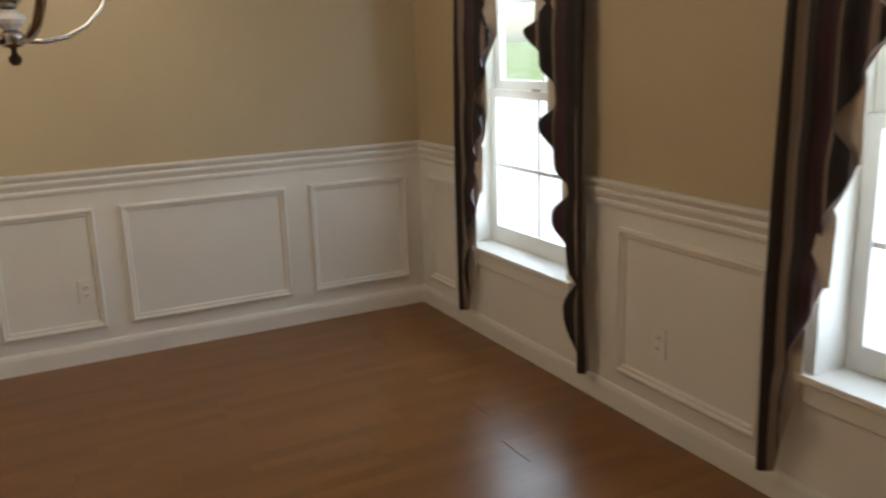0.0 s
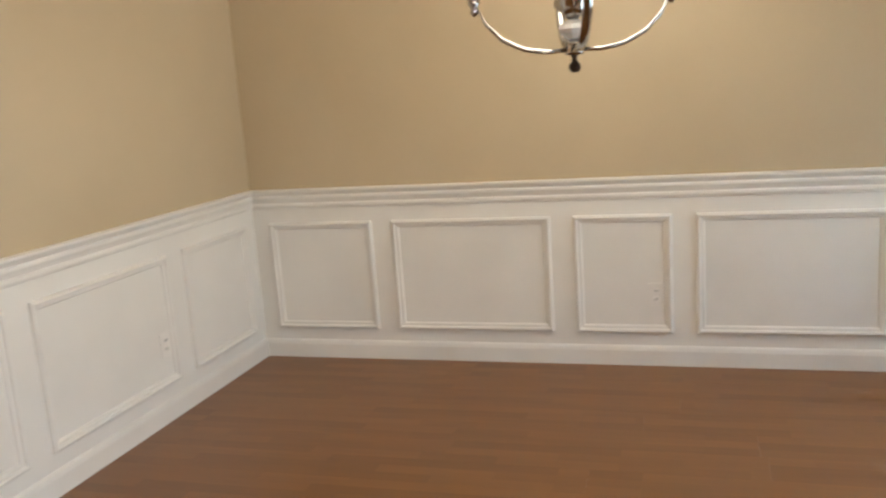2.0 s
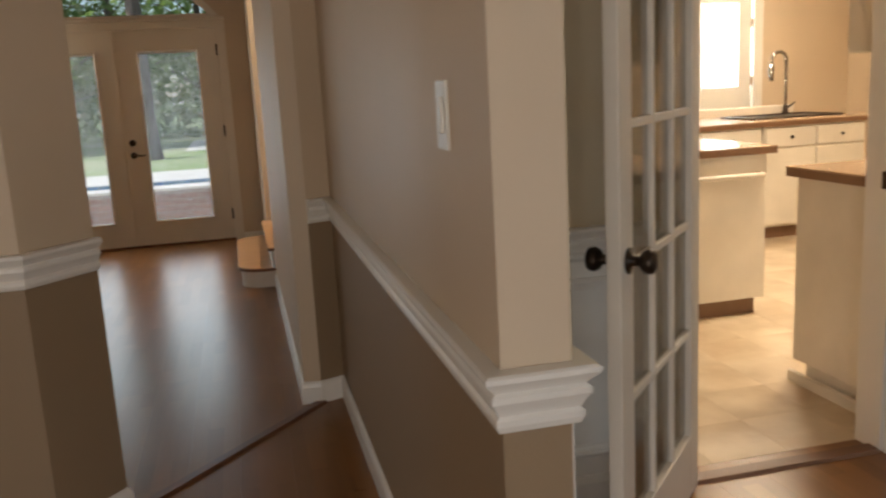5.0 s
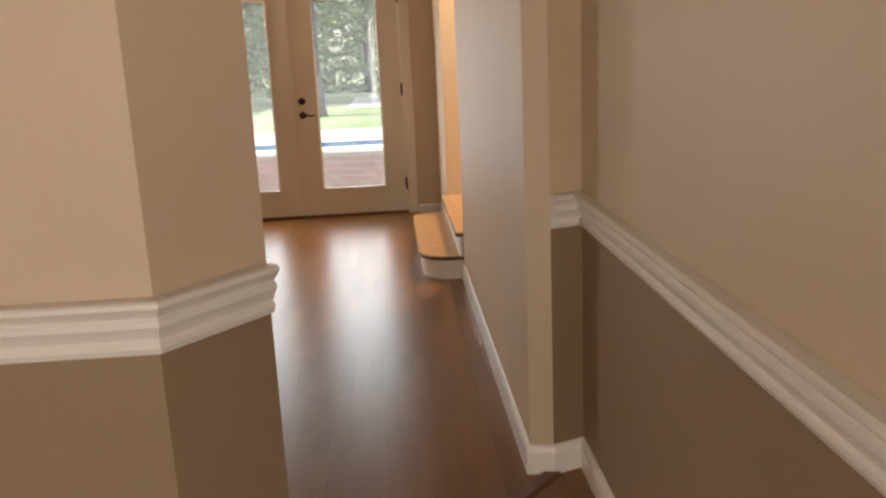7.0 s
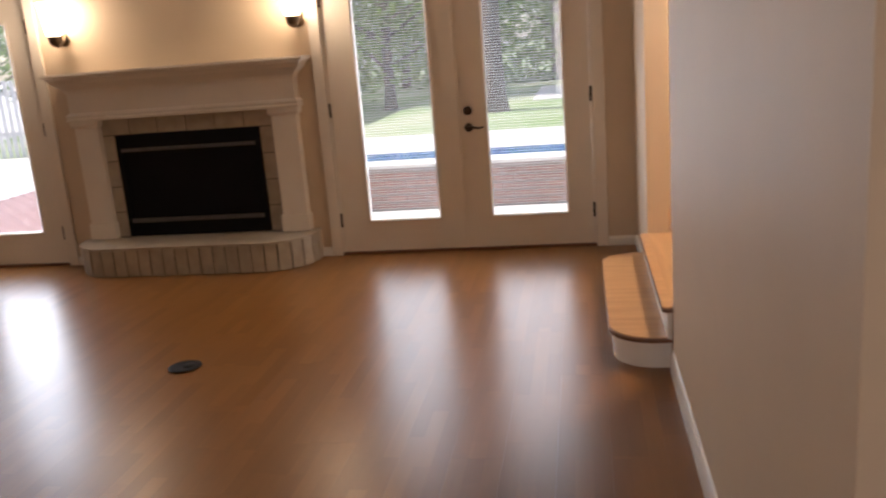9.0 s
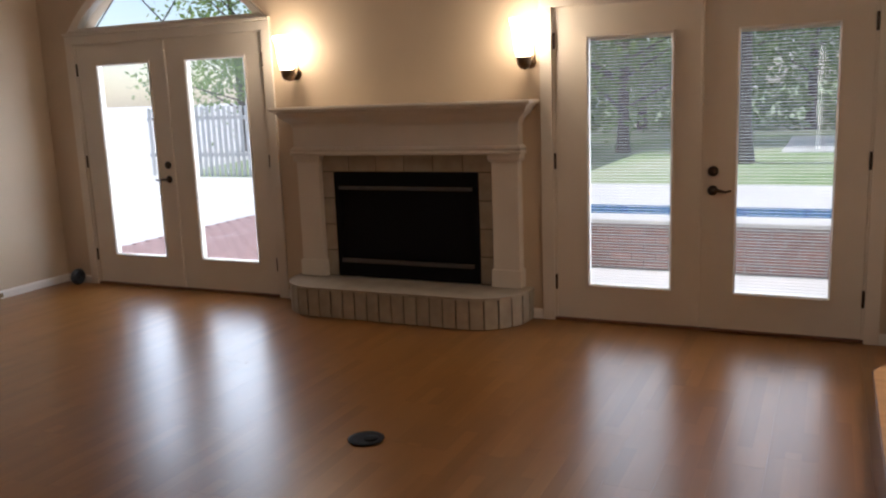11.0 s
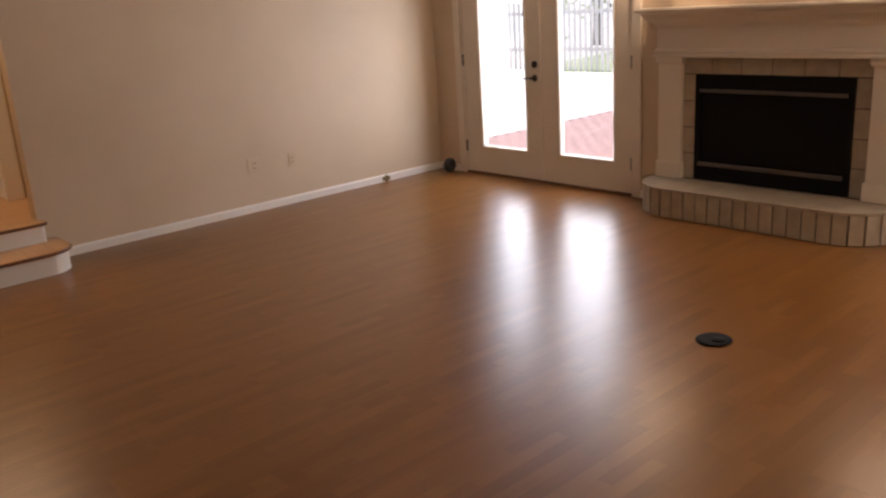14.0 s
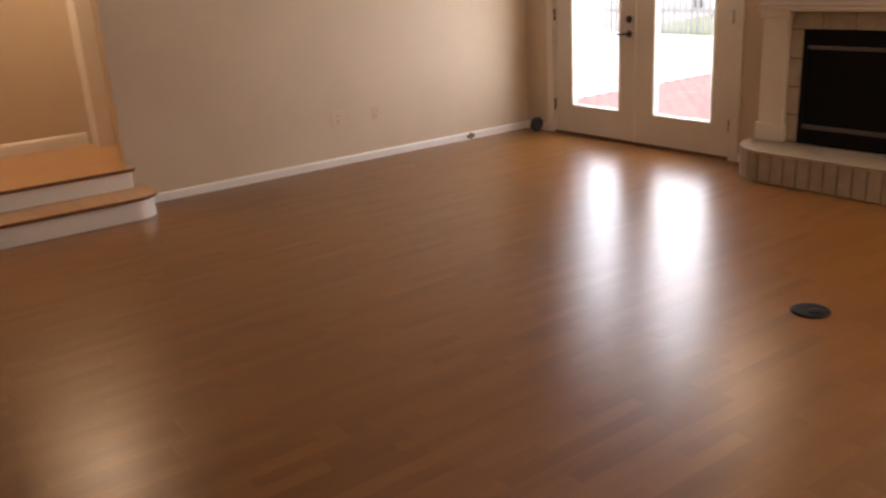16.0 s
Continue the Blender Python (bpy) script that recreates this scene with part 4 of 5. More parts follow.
# ---------------------------------------------------------------- dining room windows and curtains
for k, (w0, w1) in enumerate(WINDOWS):
    w = thing("window_%d" % (k + 1), "white double-hung window with a deep sill", "window")
    w["kind"] = "structure"
    yb = D_SOUTH - 0.13
    part("window_lining", boxes((w0, D_SOUTH - 0.2, SILL, w0 + 0.015, D_SOUTH + 0.002, HEAD), (w1 - 0.015, D_SOUTH - 0.2, SILL, w1, D_SOUTH + 0.002, HEAD), (w0 + 0.015, D_SOUTH - 0.2, HEAD - 0.015, w1 - 0.015, D_SOUTH + 0.002, HEAD)), M["white"], w)
    part("window_sill", boxes((w0 - 0.035, D_SOUTH - 0.2, SILL - 0.004, w1 + 0.035, D_SOUTH + 0.03, SILL + 0.022), (w0 - 0.015, D_SOUTH - 0.0, SILL - 0.075, w1 + 0.015, D_SOUTH + 0.014, SILL - 0.004), bevel=0.004), M["white"], w)
    mid = 1.215
    for z0, z1, y in ((SILL + 0.022, mid + 0.02, yb), (mid - 0.02, HEAD - 0.015, yb - 0.03)):
        a, b = w0 + 0.015, w1 - 0.015
        sash = part("sash", boxes((a, y - 0.03, z0, a + 0.055, y, z1), (b - 0.055, y - 0.03, z0, b, y, z1), (a + 0.055, y - 0.03, z0, b - 0.055, y, z0 + 0.085), (a + 0.055, y - 0.03, z1 - 0.04, b - 0.055, y, z1), bevel=0.003), M["white"], w)
        zc, xc = (z0 + z1) / 2 + 0.01, (a + b) / 2
        part("muntin", boxes((a + 0.055, y - 0.02, zc - 0.008, b - 0.055, y - 0.010, zc + 0.008), (xc - 0.008, y - 0.0195, z0 + 0.085, xc + 0.008, y - 0.0105, z1 - 0.04)), M["siding"], sash)
        g = part("glass_pane", boxes((a + 0.055, y - 0.027, z0 + 0.085, b - 0.055, y - 0.023, z1 - 0.04)), M["glass"], sash)
        g.visible_shadow = False
    part("sash_lock", boxes(((w0 + w1) / 2 - 0.03, yb - 0.002, mid + 0.02, (w0 + w1) / 2 + 0.03, yb + 0.012, mid + 0.035), bevel=0.004), M["nickel"], w)

# Unseen window, added for the daylight that reaches the hall's south-facing walls.
w = thing("window_5", "tall clear window added unseen to light the foyer", "window")
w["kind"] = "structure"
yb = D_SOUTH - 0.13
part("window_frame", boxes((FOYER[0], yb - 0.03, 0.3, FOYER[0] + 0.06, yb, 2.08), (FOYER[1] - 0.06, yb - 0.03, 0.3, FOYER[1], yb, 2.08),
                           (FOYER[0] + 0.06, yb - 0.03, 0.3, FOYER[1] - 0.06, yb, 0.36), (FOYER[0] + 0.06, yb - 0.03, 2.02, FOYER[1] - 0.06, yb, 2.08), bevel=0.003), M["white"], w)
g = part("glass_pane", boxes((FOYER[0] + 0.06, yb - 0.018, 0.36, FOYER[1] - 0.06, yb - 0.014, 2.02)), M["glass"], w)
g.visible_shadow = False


def curtain(m, scale, label, lean=0.0, seed=3):
    """A cascade panel: its own x runs from the straight outer edge (0) inwards, z up, -y into the room.
    The inner edge falls in pointed folds whose pale lining shows above each point."""
    rnd = random.Random(seed)
    c = thing("curtain", label, "curtain", "dining room curtains")
    c.matrix_world = m
    top, bottom, pitch, first = 2.22, 0.12, 0.37, 0.38
    points = [first + pitch * k + rnd.uniform(-0.015, 0.015) for k in range(6)]

    def wide(z):
        return scale * min(0.44, 0.10 + 0.21 * (z - 0.35))

    def narrow(z):
        return scale * max(0.03, min(0.34, 0.06 + 0.145 * (z - 0.42)))

    def edges(z):
        """Width of the dark cloth and of cloth and lining together at a height, and how near it is to a fold's point."""
        below = max((p for p in points if p <= z), default=None)
        if below is None:
            f = (z - bottom) / (points[0] - bottom)
            w = scale * 0.05 + (wide(points[0]) - scale * 0.05) * f
            return w, w - 0.012, f
        rise = z - below
        span = min((p for p in points if p > z), default=below + pitch) - below
        back = 0.27 * span
        if rise < back:
            f = rise / back
            w = wide(below) + (narrow(below + back) - wide(below)) * f
        else:
            f = (rise - back) / (span - back)
            w = narrow(below + back) + (wide(below + span) - narrow(below + back)) * f
            f = 1 - f
        show = 0.62 * span
        if rise < show:
            at = narrow(below + back) + (wide(below + span) - narrow(below + back)) * (show - back) / (span - back)
            return w, wide(below) + (at - wide(below)) * rise / show, 1 - abs(f)
        return w, w - 0.012, 1 - abs(f)

    heights = sorted({top + (bottom - top) * i / 110 for i in range(111)} | set(points), reverse=True)
    cols = 40
    for mat, name, text in ((M["stripes"], "cloth", ""), (M["lining"], "lining", "pale beige lining")):
        bm = bmesh.new()
        lay = bm.verts.layers.float.new("across")
        grid = []
        for z in heights:
            w, pale, near = edges(z)
            line = []
            for j in range(cols + 1):
                u = j / cols
                if name == "cloth":
                    x = u * w
                    y = -0.062 - 0.016 * math.sin(x * 74 + 0.5 * math.sin(z * 2.3)) - 0.03 * u * u * max(0, near) - 0.012 * math.sin(z * 1.7 + 3 * u)
                else:
                    x = (0.25 + 0.75 * u) * pale
                    y = -0.034 - 0.008 * math.sin(x * 40 + z * 3)
                v = bm.verts.new((x + lean * z / top, y, z))
                v[lay] = min(0.999, max(0.001, x / (0.40 * scale) % 1.0))
                line.append(v)
            grid.append(line)
        for a, b in zip(grid, grid[1:]):
            for j in range(cols):
                bm.faces.new((a[j], a[j + 1], b[j + 1], b[j]))
        ext = bmesh.ops.extrude_face_region(bm, geom=bm.faces[:])
        bmesh.ops.translate(bm, vec=(0, 0.004, 0), verts=[v for v in ext["geom"] if isinstance(v, bmesh.types.BMVert)])
        part(name, bm, mat, c, text, True)
    return c


def swag(m, width):
    s = thing("swag_valance", "dark striped swag valance hung over the window", "valance", "dining room curtains")
    s.matrix_world = m
    bm = bmesh.new()
    lay = bm.verts.layers.float.new("across")
    grid = []
    for i in range(25):
        f = i / 24
        line = []
        for j in range(33):
            u = j / 32
            sag = 0.50 * (1 - (2 * u - 1) ** 2) + 0.04
            x = width * (u - 0.5)
            line.append(bm.verts.new((x, -0.075 - 0.03 * math.sin(f * 5 * math.pi) * (1 - (2 * u - 1) ** 2) - 0.02 * f, 2.22 - sag * f)))
            line[-1][lay] = (f * 2.2) % 1.0
        grid.append(line)
    for a, b in zip(grid, grid[1:]):
        for j in range(32):
            bm.faces.new((a[j], a[j + 1], b[j + 1], b[j]))
    ext = bmesh.ops.extrude_face_region(bm, geom=bm.faces[:])
    bmesh.ops.translate(bm, vec=(0, 0.004, 0), verts=[v for v in ext["geom"] if isinstance(v, bmesh.types.BMVert)])
    part("cloth", bm, M["stripes"], s, "", True)
    part("curtain_rod", tube(bmesh.new(), [(-width / 2 - 0.25, -0.045, 2.235), (width / 2 + 0.25, -0.045, 2.235)], 0.014), M["bronze"], s, "dark curtain rod", True)


TXT = "dark brown striped curtain with a cascading pale-lined edge"
for w0, w1 in WINDOWS:
    curtain(pose(w0 - 0.21, D_SOUTH, 0, 0, 0, 180) @ Matrix.Diagonal((-1, 1, 1, 1)), 1.1, TXT, 0.05, 5)
    curtain(pose(w1 - 0.02 if w1 > 4 else w1 + 0.12, D_SOUTH, 0, 0, 0, 180), 1.0, TXT, 0.0, 3)
    swag(pose((w0 + w1) / 2, D_SOUTH, 0, 0, 0, 180), w1 - w0 + 0.1)

# ---------------------------------------------------------------- chandelier
ch = thing("chandelier", "polished metal chandelier with curved arms and a crystal stem", "chandelier", "", (4.492, -7.906, 1.436))
part("finial", lathe(bmesh.new(), [(0, 0), (0.012, 0.002), (0.020, 0.014), (0.019, 0.026), (0.010, 0.036), (0.008, 0.050), (0.014, 0.056), (0, 0.058)], steps=18), M["bronze"], ch, "dark turned finial", True)
part("hub", lathe(bmesh.new(), [(0, 0.056), (0.03, 0.058), (0.034, 0.068), (0.03, 0.085), (0.036, 0.092), (0.03, 0.104), (0.02, 0.108), (0, 0.11)], steps=20), M["chrome"], ch, "", True)
part("crystal", lathe(bmesh.new(), [(0, 0.108), (0.022, 0.110), (0.044, 0.128), (0.050, 0.142), (0.044, 0.156), (0.024, 0.170), (0, 0.172)], steps=10), M["crystal"], ch, "clear cut crystal")
part("stem", lathe(bmesh.new(), [(0, 0.170), (0.02, 0.172), (0.036, 0.19), (0.048, 0.205), (0.046, 0.215), (0.052, 0.22), (0.05, 0.235), (0.055, 0.24), (0.05, 0.262), (0.03, 0.275), (0.022, 0.32), (0.035, 0.36), (0.03, 0.42), (0.012, 0.46), (0.010, 0.80), (0, 0.80)], steps=20), M["chrome"], ch, "", True)
part("chain", tube(bmesh.new(), [(0, 0, 0.79), (0, 0, H_DIN - 1.47)], 0.008), M["chrome"], ch)
part("canopy", lathe(bmesh.new(), [(0, H_DIN - 1.47), (0.06, H_DIN - 1.47), (0.055, H_DIN - 1.49), (0.02, H_DIN - 1.52), (0, H_DIN - 1.52)], steps=20), M["chrome"], ch, "", True)
for i in range(4):
    a = radians(90 * i + 16)
    ca, sa = math.cos(a), math.sin(a)
    prof = [(0.02, 0.075), (0.09, 0.072), (0.165, 0.085), (0.235, 0.12), (0.288, 0.175), (0.316, 0.235), (0.322, 0.28)]
    bm = bmesh.new()
    rings = []
    for r, z in prof:
        wv, t = 0.014, 0.007
        rings.append([bm.verts.new((r * ca - q * sa, r * sa + q * ca, z + e)) for q, e in ((-wv, -t), (wv, -t), (wv, t), (-wv, t))])
    for p, q in zip(rings, rings[1:]):
        for k in range(4):
            bm.faces.new((p[k], p[(k + 1) % 4], q[(k + 1) % 4], q[k]))
    bm.faces.new(rings[0]), bm.faces.new(rings[-1])
    arm = part("arm", bm, M["chrome"], ch, "", True)
    o = (0.322 * ca, 0.322 * sa, 0)
    part("candle_cup", lathe(bmesh.new(), [(0, 0.20), (0.008, 0.205), (0.014, 0.215), (0.010, 0.228), (0.02, 0.24), (0.02, 0.256), (0.012, 0.27), (0.03, 0.29), (0.032, 0.30), (0, 0.30)], o, 16), M["chrome"], arm, "", True)
    part("candle_sleeve", lathe(bmesh.new(), [(0, 0.30), (0.012, 0.30), (0.012, 0.38), (0, 0.38)], o, 12), M["plastic"], arm)
    bl = part("bulb", lathe(bmesh.new(), [(0, 0.38), (0.010, 0.385), (0.018, 0.41), (0.012, 0.44), (0, 0.455)], o, 12), M["bulb"], arm, "lit candle bulb", True)
    bl.visible_shadow = False
lamp("chandelier_light", "POINT", pose(4.492, -7.906, 2.05), 13, (1.0, 0.84, 0.62), 0.25)

# ---------------------------------------------------------------- glazed door leaf to the kitchen
leaf = thing("glazed_door", "white fifteen-pane glazed door standing open", "door", "", (K0 + 0.05, D_NORTH - 0.012, 0.015), -133)
LW, LH = 0.80, 2.02
cols, rowsn, st, tr, br, mu = 3, 5, 0.10, 0.10, 0.21, 0.022
bm = boxes((0, -0.018, 0, st, 0.018, LH), (LW - st, -0.018, 0, LW, 0.018, LH), (st, -0.018, 0, LW - st, 0.018, br), (st, -0.018, LH - tr, LW - st, 0.018, LH), bevel=0.003)
part("door_frame", bm, M["doorwhite"], leaf)
gw, gh = LW - 2 * st, LH - tr - br
bm = bmesh.new()
for i in range(1, cols):
    x = st + gw * i / cols
    box(bm, x - mu / 2, -0.015, br, x + mu / 2, 0.015, LH - tr, 0, 0.004)
for j in range(1, rowsn):
    z = br + gh * j / rowsn
    box(bm, st, -0.014, z - mu / 2, LW - st, 0.014, z + mu / 2, 0, 0.004)
part("muntins", bm, M["doorwhite"], leaf)
pane = mesh_of("pane", boxes((mu / 2, -0.002, mu / 2, gw / cols - mu / 2, 0.002, gh / rowsn - mu / 2)), M["shade_tint"])
for i in range(cols):
    for j in range(rowsn):
        p = new("pane", pane)
        p.parent = leaf
        p.location = (st + gw * i / cols, 0, br + gh * j / rowsn)
        p.visible_shadow = False
for s in (-1, 1):
    prof = [(0, 0.018), (0.032, 0.018), (0.032, 0.024), (0.014, 0.028), (0.012, 0.045), (0.024, 0.052), (0.031, 0.066), (0.028, 0.080), (0.016, 0.086), (0, 0.087)]
    part("door_knob", lathe(bmesh.new(), [(r, s * y) for r, y in prof], (LW - 0.06, 0, 0.915), 20, "y"), M["bronze"], leaf, "dark bronze round knob", True)
for z in (0.2, 1.0, 1.8):
    part("hinge", lathe(bmesh.new(), [(0, z - 0.045), (0.007, z - 0.045), (0.007, z + 0.045), (0, z + 0.045)], (-0.006, 0.0, 0), 8), M["bronze"], leaf)

# ---------------------------------------------------------------- kitchen
CH = 0.95


def cabinet(label, x0, y0, x1, y1, doors=0, face="-y", h=CH - 0.038, toe="edge"):
    c = thing("base_cabinet", label, "cabinet", "kitchen base cabinets", (x0, y0, 0))
    w, d = x1 - x0, y1 - y0
    part("body", boxes((0, 0, 0.1, w, d, h), bevel=0.003), M["cabinet"], c)
    part("toe_kick", boxes((0.03, 0.05, 0, w - 0.03, d - 0.05, 0.1)), M[toe], c, "brown toe kick" if toe == "edge" else "white toe kick")
    if face == "-y":
        for i in range(doors):
            a, b = w * i / doors + 0.01, w * (i + 1) / doors - 0.01
            dr_ = part("drawer", boxes((a, -0.018, h - 0.17, b, -0.0005, h - 0.02), bevel=0.004), M["cabinet"], c)
            part("drawer_knob", lathe(bmesh.new(), [(0, -0.018), (0.006, -0.018), (0.006, -0.03), (0.014, -0.036), (0.012, -0.044), (0, -0.046)], ((a + b) / 2, 0, h - 0.095), 12, "y"), M["bronze"], dr_, "", True)
            do = part("cabinet_door", boxes((a, -0.018, 0.12, b, -0.0005, h - 0.19), bevel=0.004), M["cabinet"], c)
    return c


def worktop(label, pts, z=CH):
    t = thing("worktop", label, "worktop")
    part("top", prism(bmesh.new(), pts, z - 0.006, z), M["counter"], t)
    part("edging", prism(bmesh.new(), pts, z - 0.042, z - 0.0062), M["edge"], t, "brown wood edging")
    return t


pen = cabinet("white base cabinet end beside the doorway", 3.27, D_NORTH + 0.125, 5.6, -5.22, toe="cabinet")
part("shoe_moulding", sweep(bmesh.new(), [(0, 0.62), (0, 0.0)], [(0, 0), (0, 0.05), (-0.012, 0.045), (-0.014, 0)]), M["cabinet"], pen)
worktop("beige laminate worktop with brown edge beside the doorway", [(3.235, D_NORTH + 0.122), (5.6, D_NORTH + 0.122), (5.6, -5.19), (3.235, -5.19)])
isl = cabinet("white island cabinet with a towel bar on its end", 2.78, -4.26, 3.78, -3.43)
bar = tube(bmesh.new(), [(0.42, -0.002, 0.80), (0.42, -0.05, 0.80), (0.45, -0.058, 0.80), (0.92, -0.058, 0.80), (0.95, -0.05, 0.80), (0.95, -0.002, 0.80)], 0.012)
part("towel_bar", bar, M["cabinet"], isl, "white towel bar", True)
worktop("beige laminate island worktop with brown edge", [(2.75, -4.30), (3.82, -4.30), (3.82, -3.40), (2.75, -3.40)])
cabinet("white sink cabinet with drawers", 3.90, -2.42, 5.0, -1.75, 2, h=0.912)
cabinet("white cabinet with a drawer beside the sink", 5.02, -2.42, 5.95, -1.75, 2, h=0.912)
worktop("beige laminate worktop round the kitchen sink", [(3.85, -2.46), (5.97, -2.46), (5.97, -1.42), (3.85, -1.42)])
ledge = thing("backsplash_ledge", "white raised ledge behind the sink", "ledge", "", (3.9, -1.42, CH))
part("ledge", boxes((0, -0.06, 0, 2.07, 0.06, 0.07), bevel=0.004), M["cabinet"], ledge)
sink = thing("sink", "dark kitchen sink set in the worktop", "sink", "", (5.5, -1.95, CH))
part("rim", ring(bmesh.new(), (-0.42, -0.25, 0.001), (1, 0, 0), (0, 1, 0), (0, 0, 1), 0.84, 0.5, [(0, 0), (0, 0.012), (0.03, 0.014), (0.05, 0.002), (0.05, 0)]), M["bronze"], sink)
part("basin", boxes((-0.37, -0.2, 0.001, 0.37, 0.2, 0.004)), M["darkplastic"], sink)
fau = thing("faucet", "tall arched kitchen faucet with dark base", "faucet", "", (5.78, -1.62, CH))
part("spout", tube(bmesh.new(), [(0, 0, 0.02), (0, 0, 0.47)] + [(-0.075 + 0.075 * math.cos(a), 0, 0.47 + 0.075 * math.sin(a)) for a in (math.pi * k / 8 for k in range(9))] + [(-0.15, 0, 0.44)], 0.016), M["chrome"], fau, "", True)
part("spray_head", lathe(bmesh.new(), [(0, 0.29), (0.024, 0.295), (0.026, 0.34), (0.02, 0.44), (0, 0.445)], (-0.15, 0, 0), 14), M["chrome"], fau, "", True)
bm = lathe(bmesh.new(), [(0, 0), (0.032, 0), (0.03, 0.015), (0.022, 0.03), (0.022, 0.07), (0, 0.075)], steps=16)
tube(bm, [(0.015, 0, 0.055), (0.05, 0, 0.07), (0.10, 0, 0.10)], [0.012, 0.010, 0.007])
part("base", bm, M["bronze"], fau, "dark faucet base and lever", True)
up = thing("wall_cabinet", "cream wall cabinet hung above the worktop", "cabinet", "", (3.27, D_NORTH + 0.121, 1.40))
part("body", boxes((0, 0, 0, 2.3, 0.33, 0.85), bevel=0.003), M["cabinet"], up)
for i in range(4):
    part("cabinet_door", boxes((0.01 + 0.575 * i, 0.331, 0.01, 0.565 + 0.575 * i, 0.349, 0.84), bevel=0.004), M["cabinet"], up)
kd = thing("door_3", "white half-glazed back door in bright daylight", "door")
kd["kind"] = "structure"
part("door_leaf", boxes((5.26, -0.87, 0.01, 5.39, -0.83, 2.06), (5.79, -0.87, 0.01, 5.92, -0.83, 2.06), (5.39, -0.87, 0.01, 5.79, -0.83, 1.20), (5.39, -0.87, 1.99, 5.79, -0.83, 2.06), bevel=0.003), M["white"], kd)
g = part("glass_pane", boxes((5.39, -0.852, 1.20, 5.79, -0.848, 1.99)), M["glass"], kd)
g.visible_shadow = False
part("door_casing", boxes((5.16, -0.92, 0, 5.25, -0.90, 2.16), (5.93, -0.92, 0, 6.02, -0.90, 2.16), (5.25, -0.92, 2.07, 5.93, -0.90, 2.16), bevel=0.003), M["white"], kd)
# Added translucent sheet; it whitens the pane in place of overexposed daylight.
bm = bmesh.new()
bm.faces.new([bm.verts.new(p) for p in ((5.385, -0.842, 1.195), (5.795, -0.842, 1.195), (5.795, -0.842, 1.995), (5.385, -0.842, 1.995))])
part("blind", bm, M["frosted"], kd, "added white translucent sheet that makes the pane glare")
for z in (0.3, 1.2, 1.75):
    part("hinge", boxes((5.918, -0.885, z, 5.932, -0.87, z + 0.09)), M["brass"], kd)

arch = bmesh.new()
prism(arch, [(5.59 + 0.40 * math.cos(math.pi * k / 16), 0.40 * math.sin(math.pi * k / 16)) for k in range(17)], 0.0, 0.012)
bmesh.ops.transform(arch, matrix=pose(0, -0.903, 2.165, 90), verts=arch.verts[:])
part("arched_head", arch, M["tan"], kd, "tan half-round panel over the door")


def ceiling_lamp(label, x, y, w, d, z, power, color):
    t = thing("ceiling_light", label, "ceiling lamp", "", (x, y, z))
    part("housing", boxes((-w / 2, -d / 2, -0.03, w / 2, d / 2, 0), bevel=0.004), M["plastic"], t)
    part("diffuser", boxes((-w / 2 + 0.03, -d / 2 + 0.03, -0.07, w / 2 - 0.03, d / 2 - 0.03, -0.0305), bevel=0.01), M["bulb"], t, "lit diffuser")
    lamp("ceiling_lamp", "AREA", pose(x, y, z - 0.08), power, color, w, d)


ceiling_lamp("lit flush ceiling light in the kitchen", 4.3, -4.5, 1.2, 0.4, H_DIN, 72, (1.0, 0.79, 0.54))
# Unseen second fixture, added to brighten the sink end.
ceiling_lamp("unseen second kitchen light added over the sink", 5.2, -2.0, 0.6, 0.4, H_DIN, 42, (1.0, 0.79, 0.54))
ceiling_lamp("lit flush ceiling light in the passage", 2.0, -1.3, 0.4, 0.4, H_DIN, 30, (1.0, 0.84, 0.64))
# Unseen fixture, added to give the landing warm light.
ceiling_lamp("unseen ceiling light added to brighten the landing", -6.1, -4.2, 0.4, 0.4, H_DIN, 7.5, WARM)
lamp("daylight_back_door", "AREA", pose(5.59, -0.6, 1.6, 90, 0, 180), 30, DAY, 0.4, 0.8)

# ---------------------------------------------------------------- outdoors
wall = setting("wall_garden", boxes((-2.7, 2.24, -0.12, 9, 2.52, 0.30)), M["mortar"], "low red brick garden wall round the raised pool", "garden wall")
part("coping", boxes((-2.74, 2.20, 0.30, 9, 2.56, 0.335), bevel=0.006), M["concrete"], wall, "pale concrete coping")
pool = setting("water", boxes((-2.7, 2.58, 0.0, 9, 3.2, 0.325)), M["water"], "blue pool water behind the brick wall", "pool")
bl_ = mesh_of("brick", boxes((-0.1, -0.012, -0.03, 0.1, 0.012, 0.03), bevel=0.002), M["brick"])
bs = mesh_of("brick", boxes((-0.047, -0.012, -0.03, 0.047, 0.012, 0.03), bevel=0.002), M["brick"])
for r in range(5):
    x = -2.6 + (0.105 if r % 2 else 0)
    while x < 2.6:
        b = new("brick", bl_)
        b.parent = wall
        b.location = (x, 2.235, -0.075 + r * 0.075)
        x += 0.212

fnc = thing("fence", "weathered grey wooden picket fence behind the lawn", "fence", "", (-9.0, 9.6, -0.14))
picket = mesh_of("picket", boxes((-0.045, -0.01, 0, 0.045, 0.01, 1.52), bevel=0.003), M["fence"])
for i in range(64):
    p = new("picket", picket)
    p.parent = fnc
    p.location = (i * 0.15 - 4.4, 0.0, 0.02)
for z in (0.45, 1.25):
    part("fence_rail", boxes((-4.5, 0.011, z, 5.2, 0.05, z + 0.08)), M["fence"], fnc)

leaf_quads = [(-0.5, 0), (0, 0.28), (0.5, 0), (0, -0.28)]


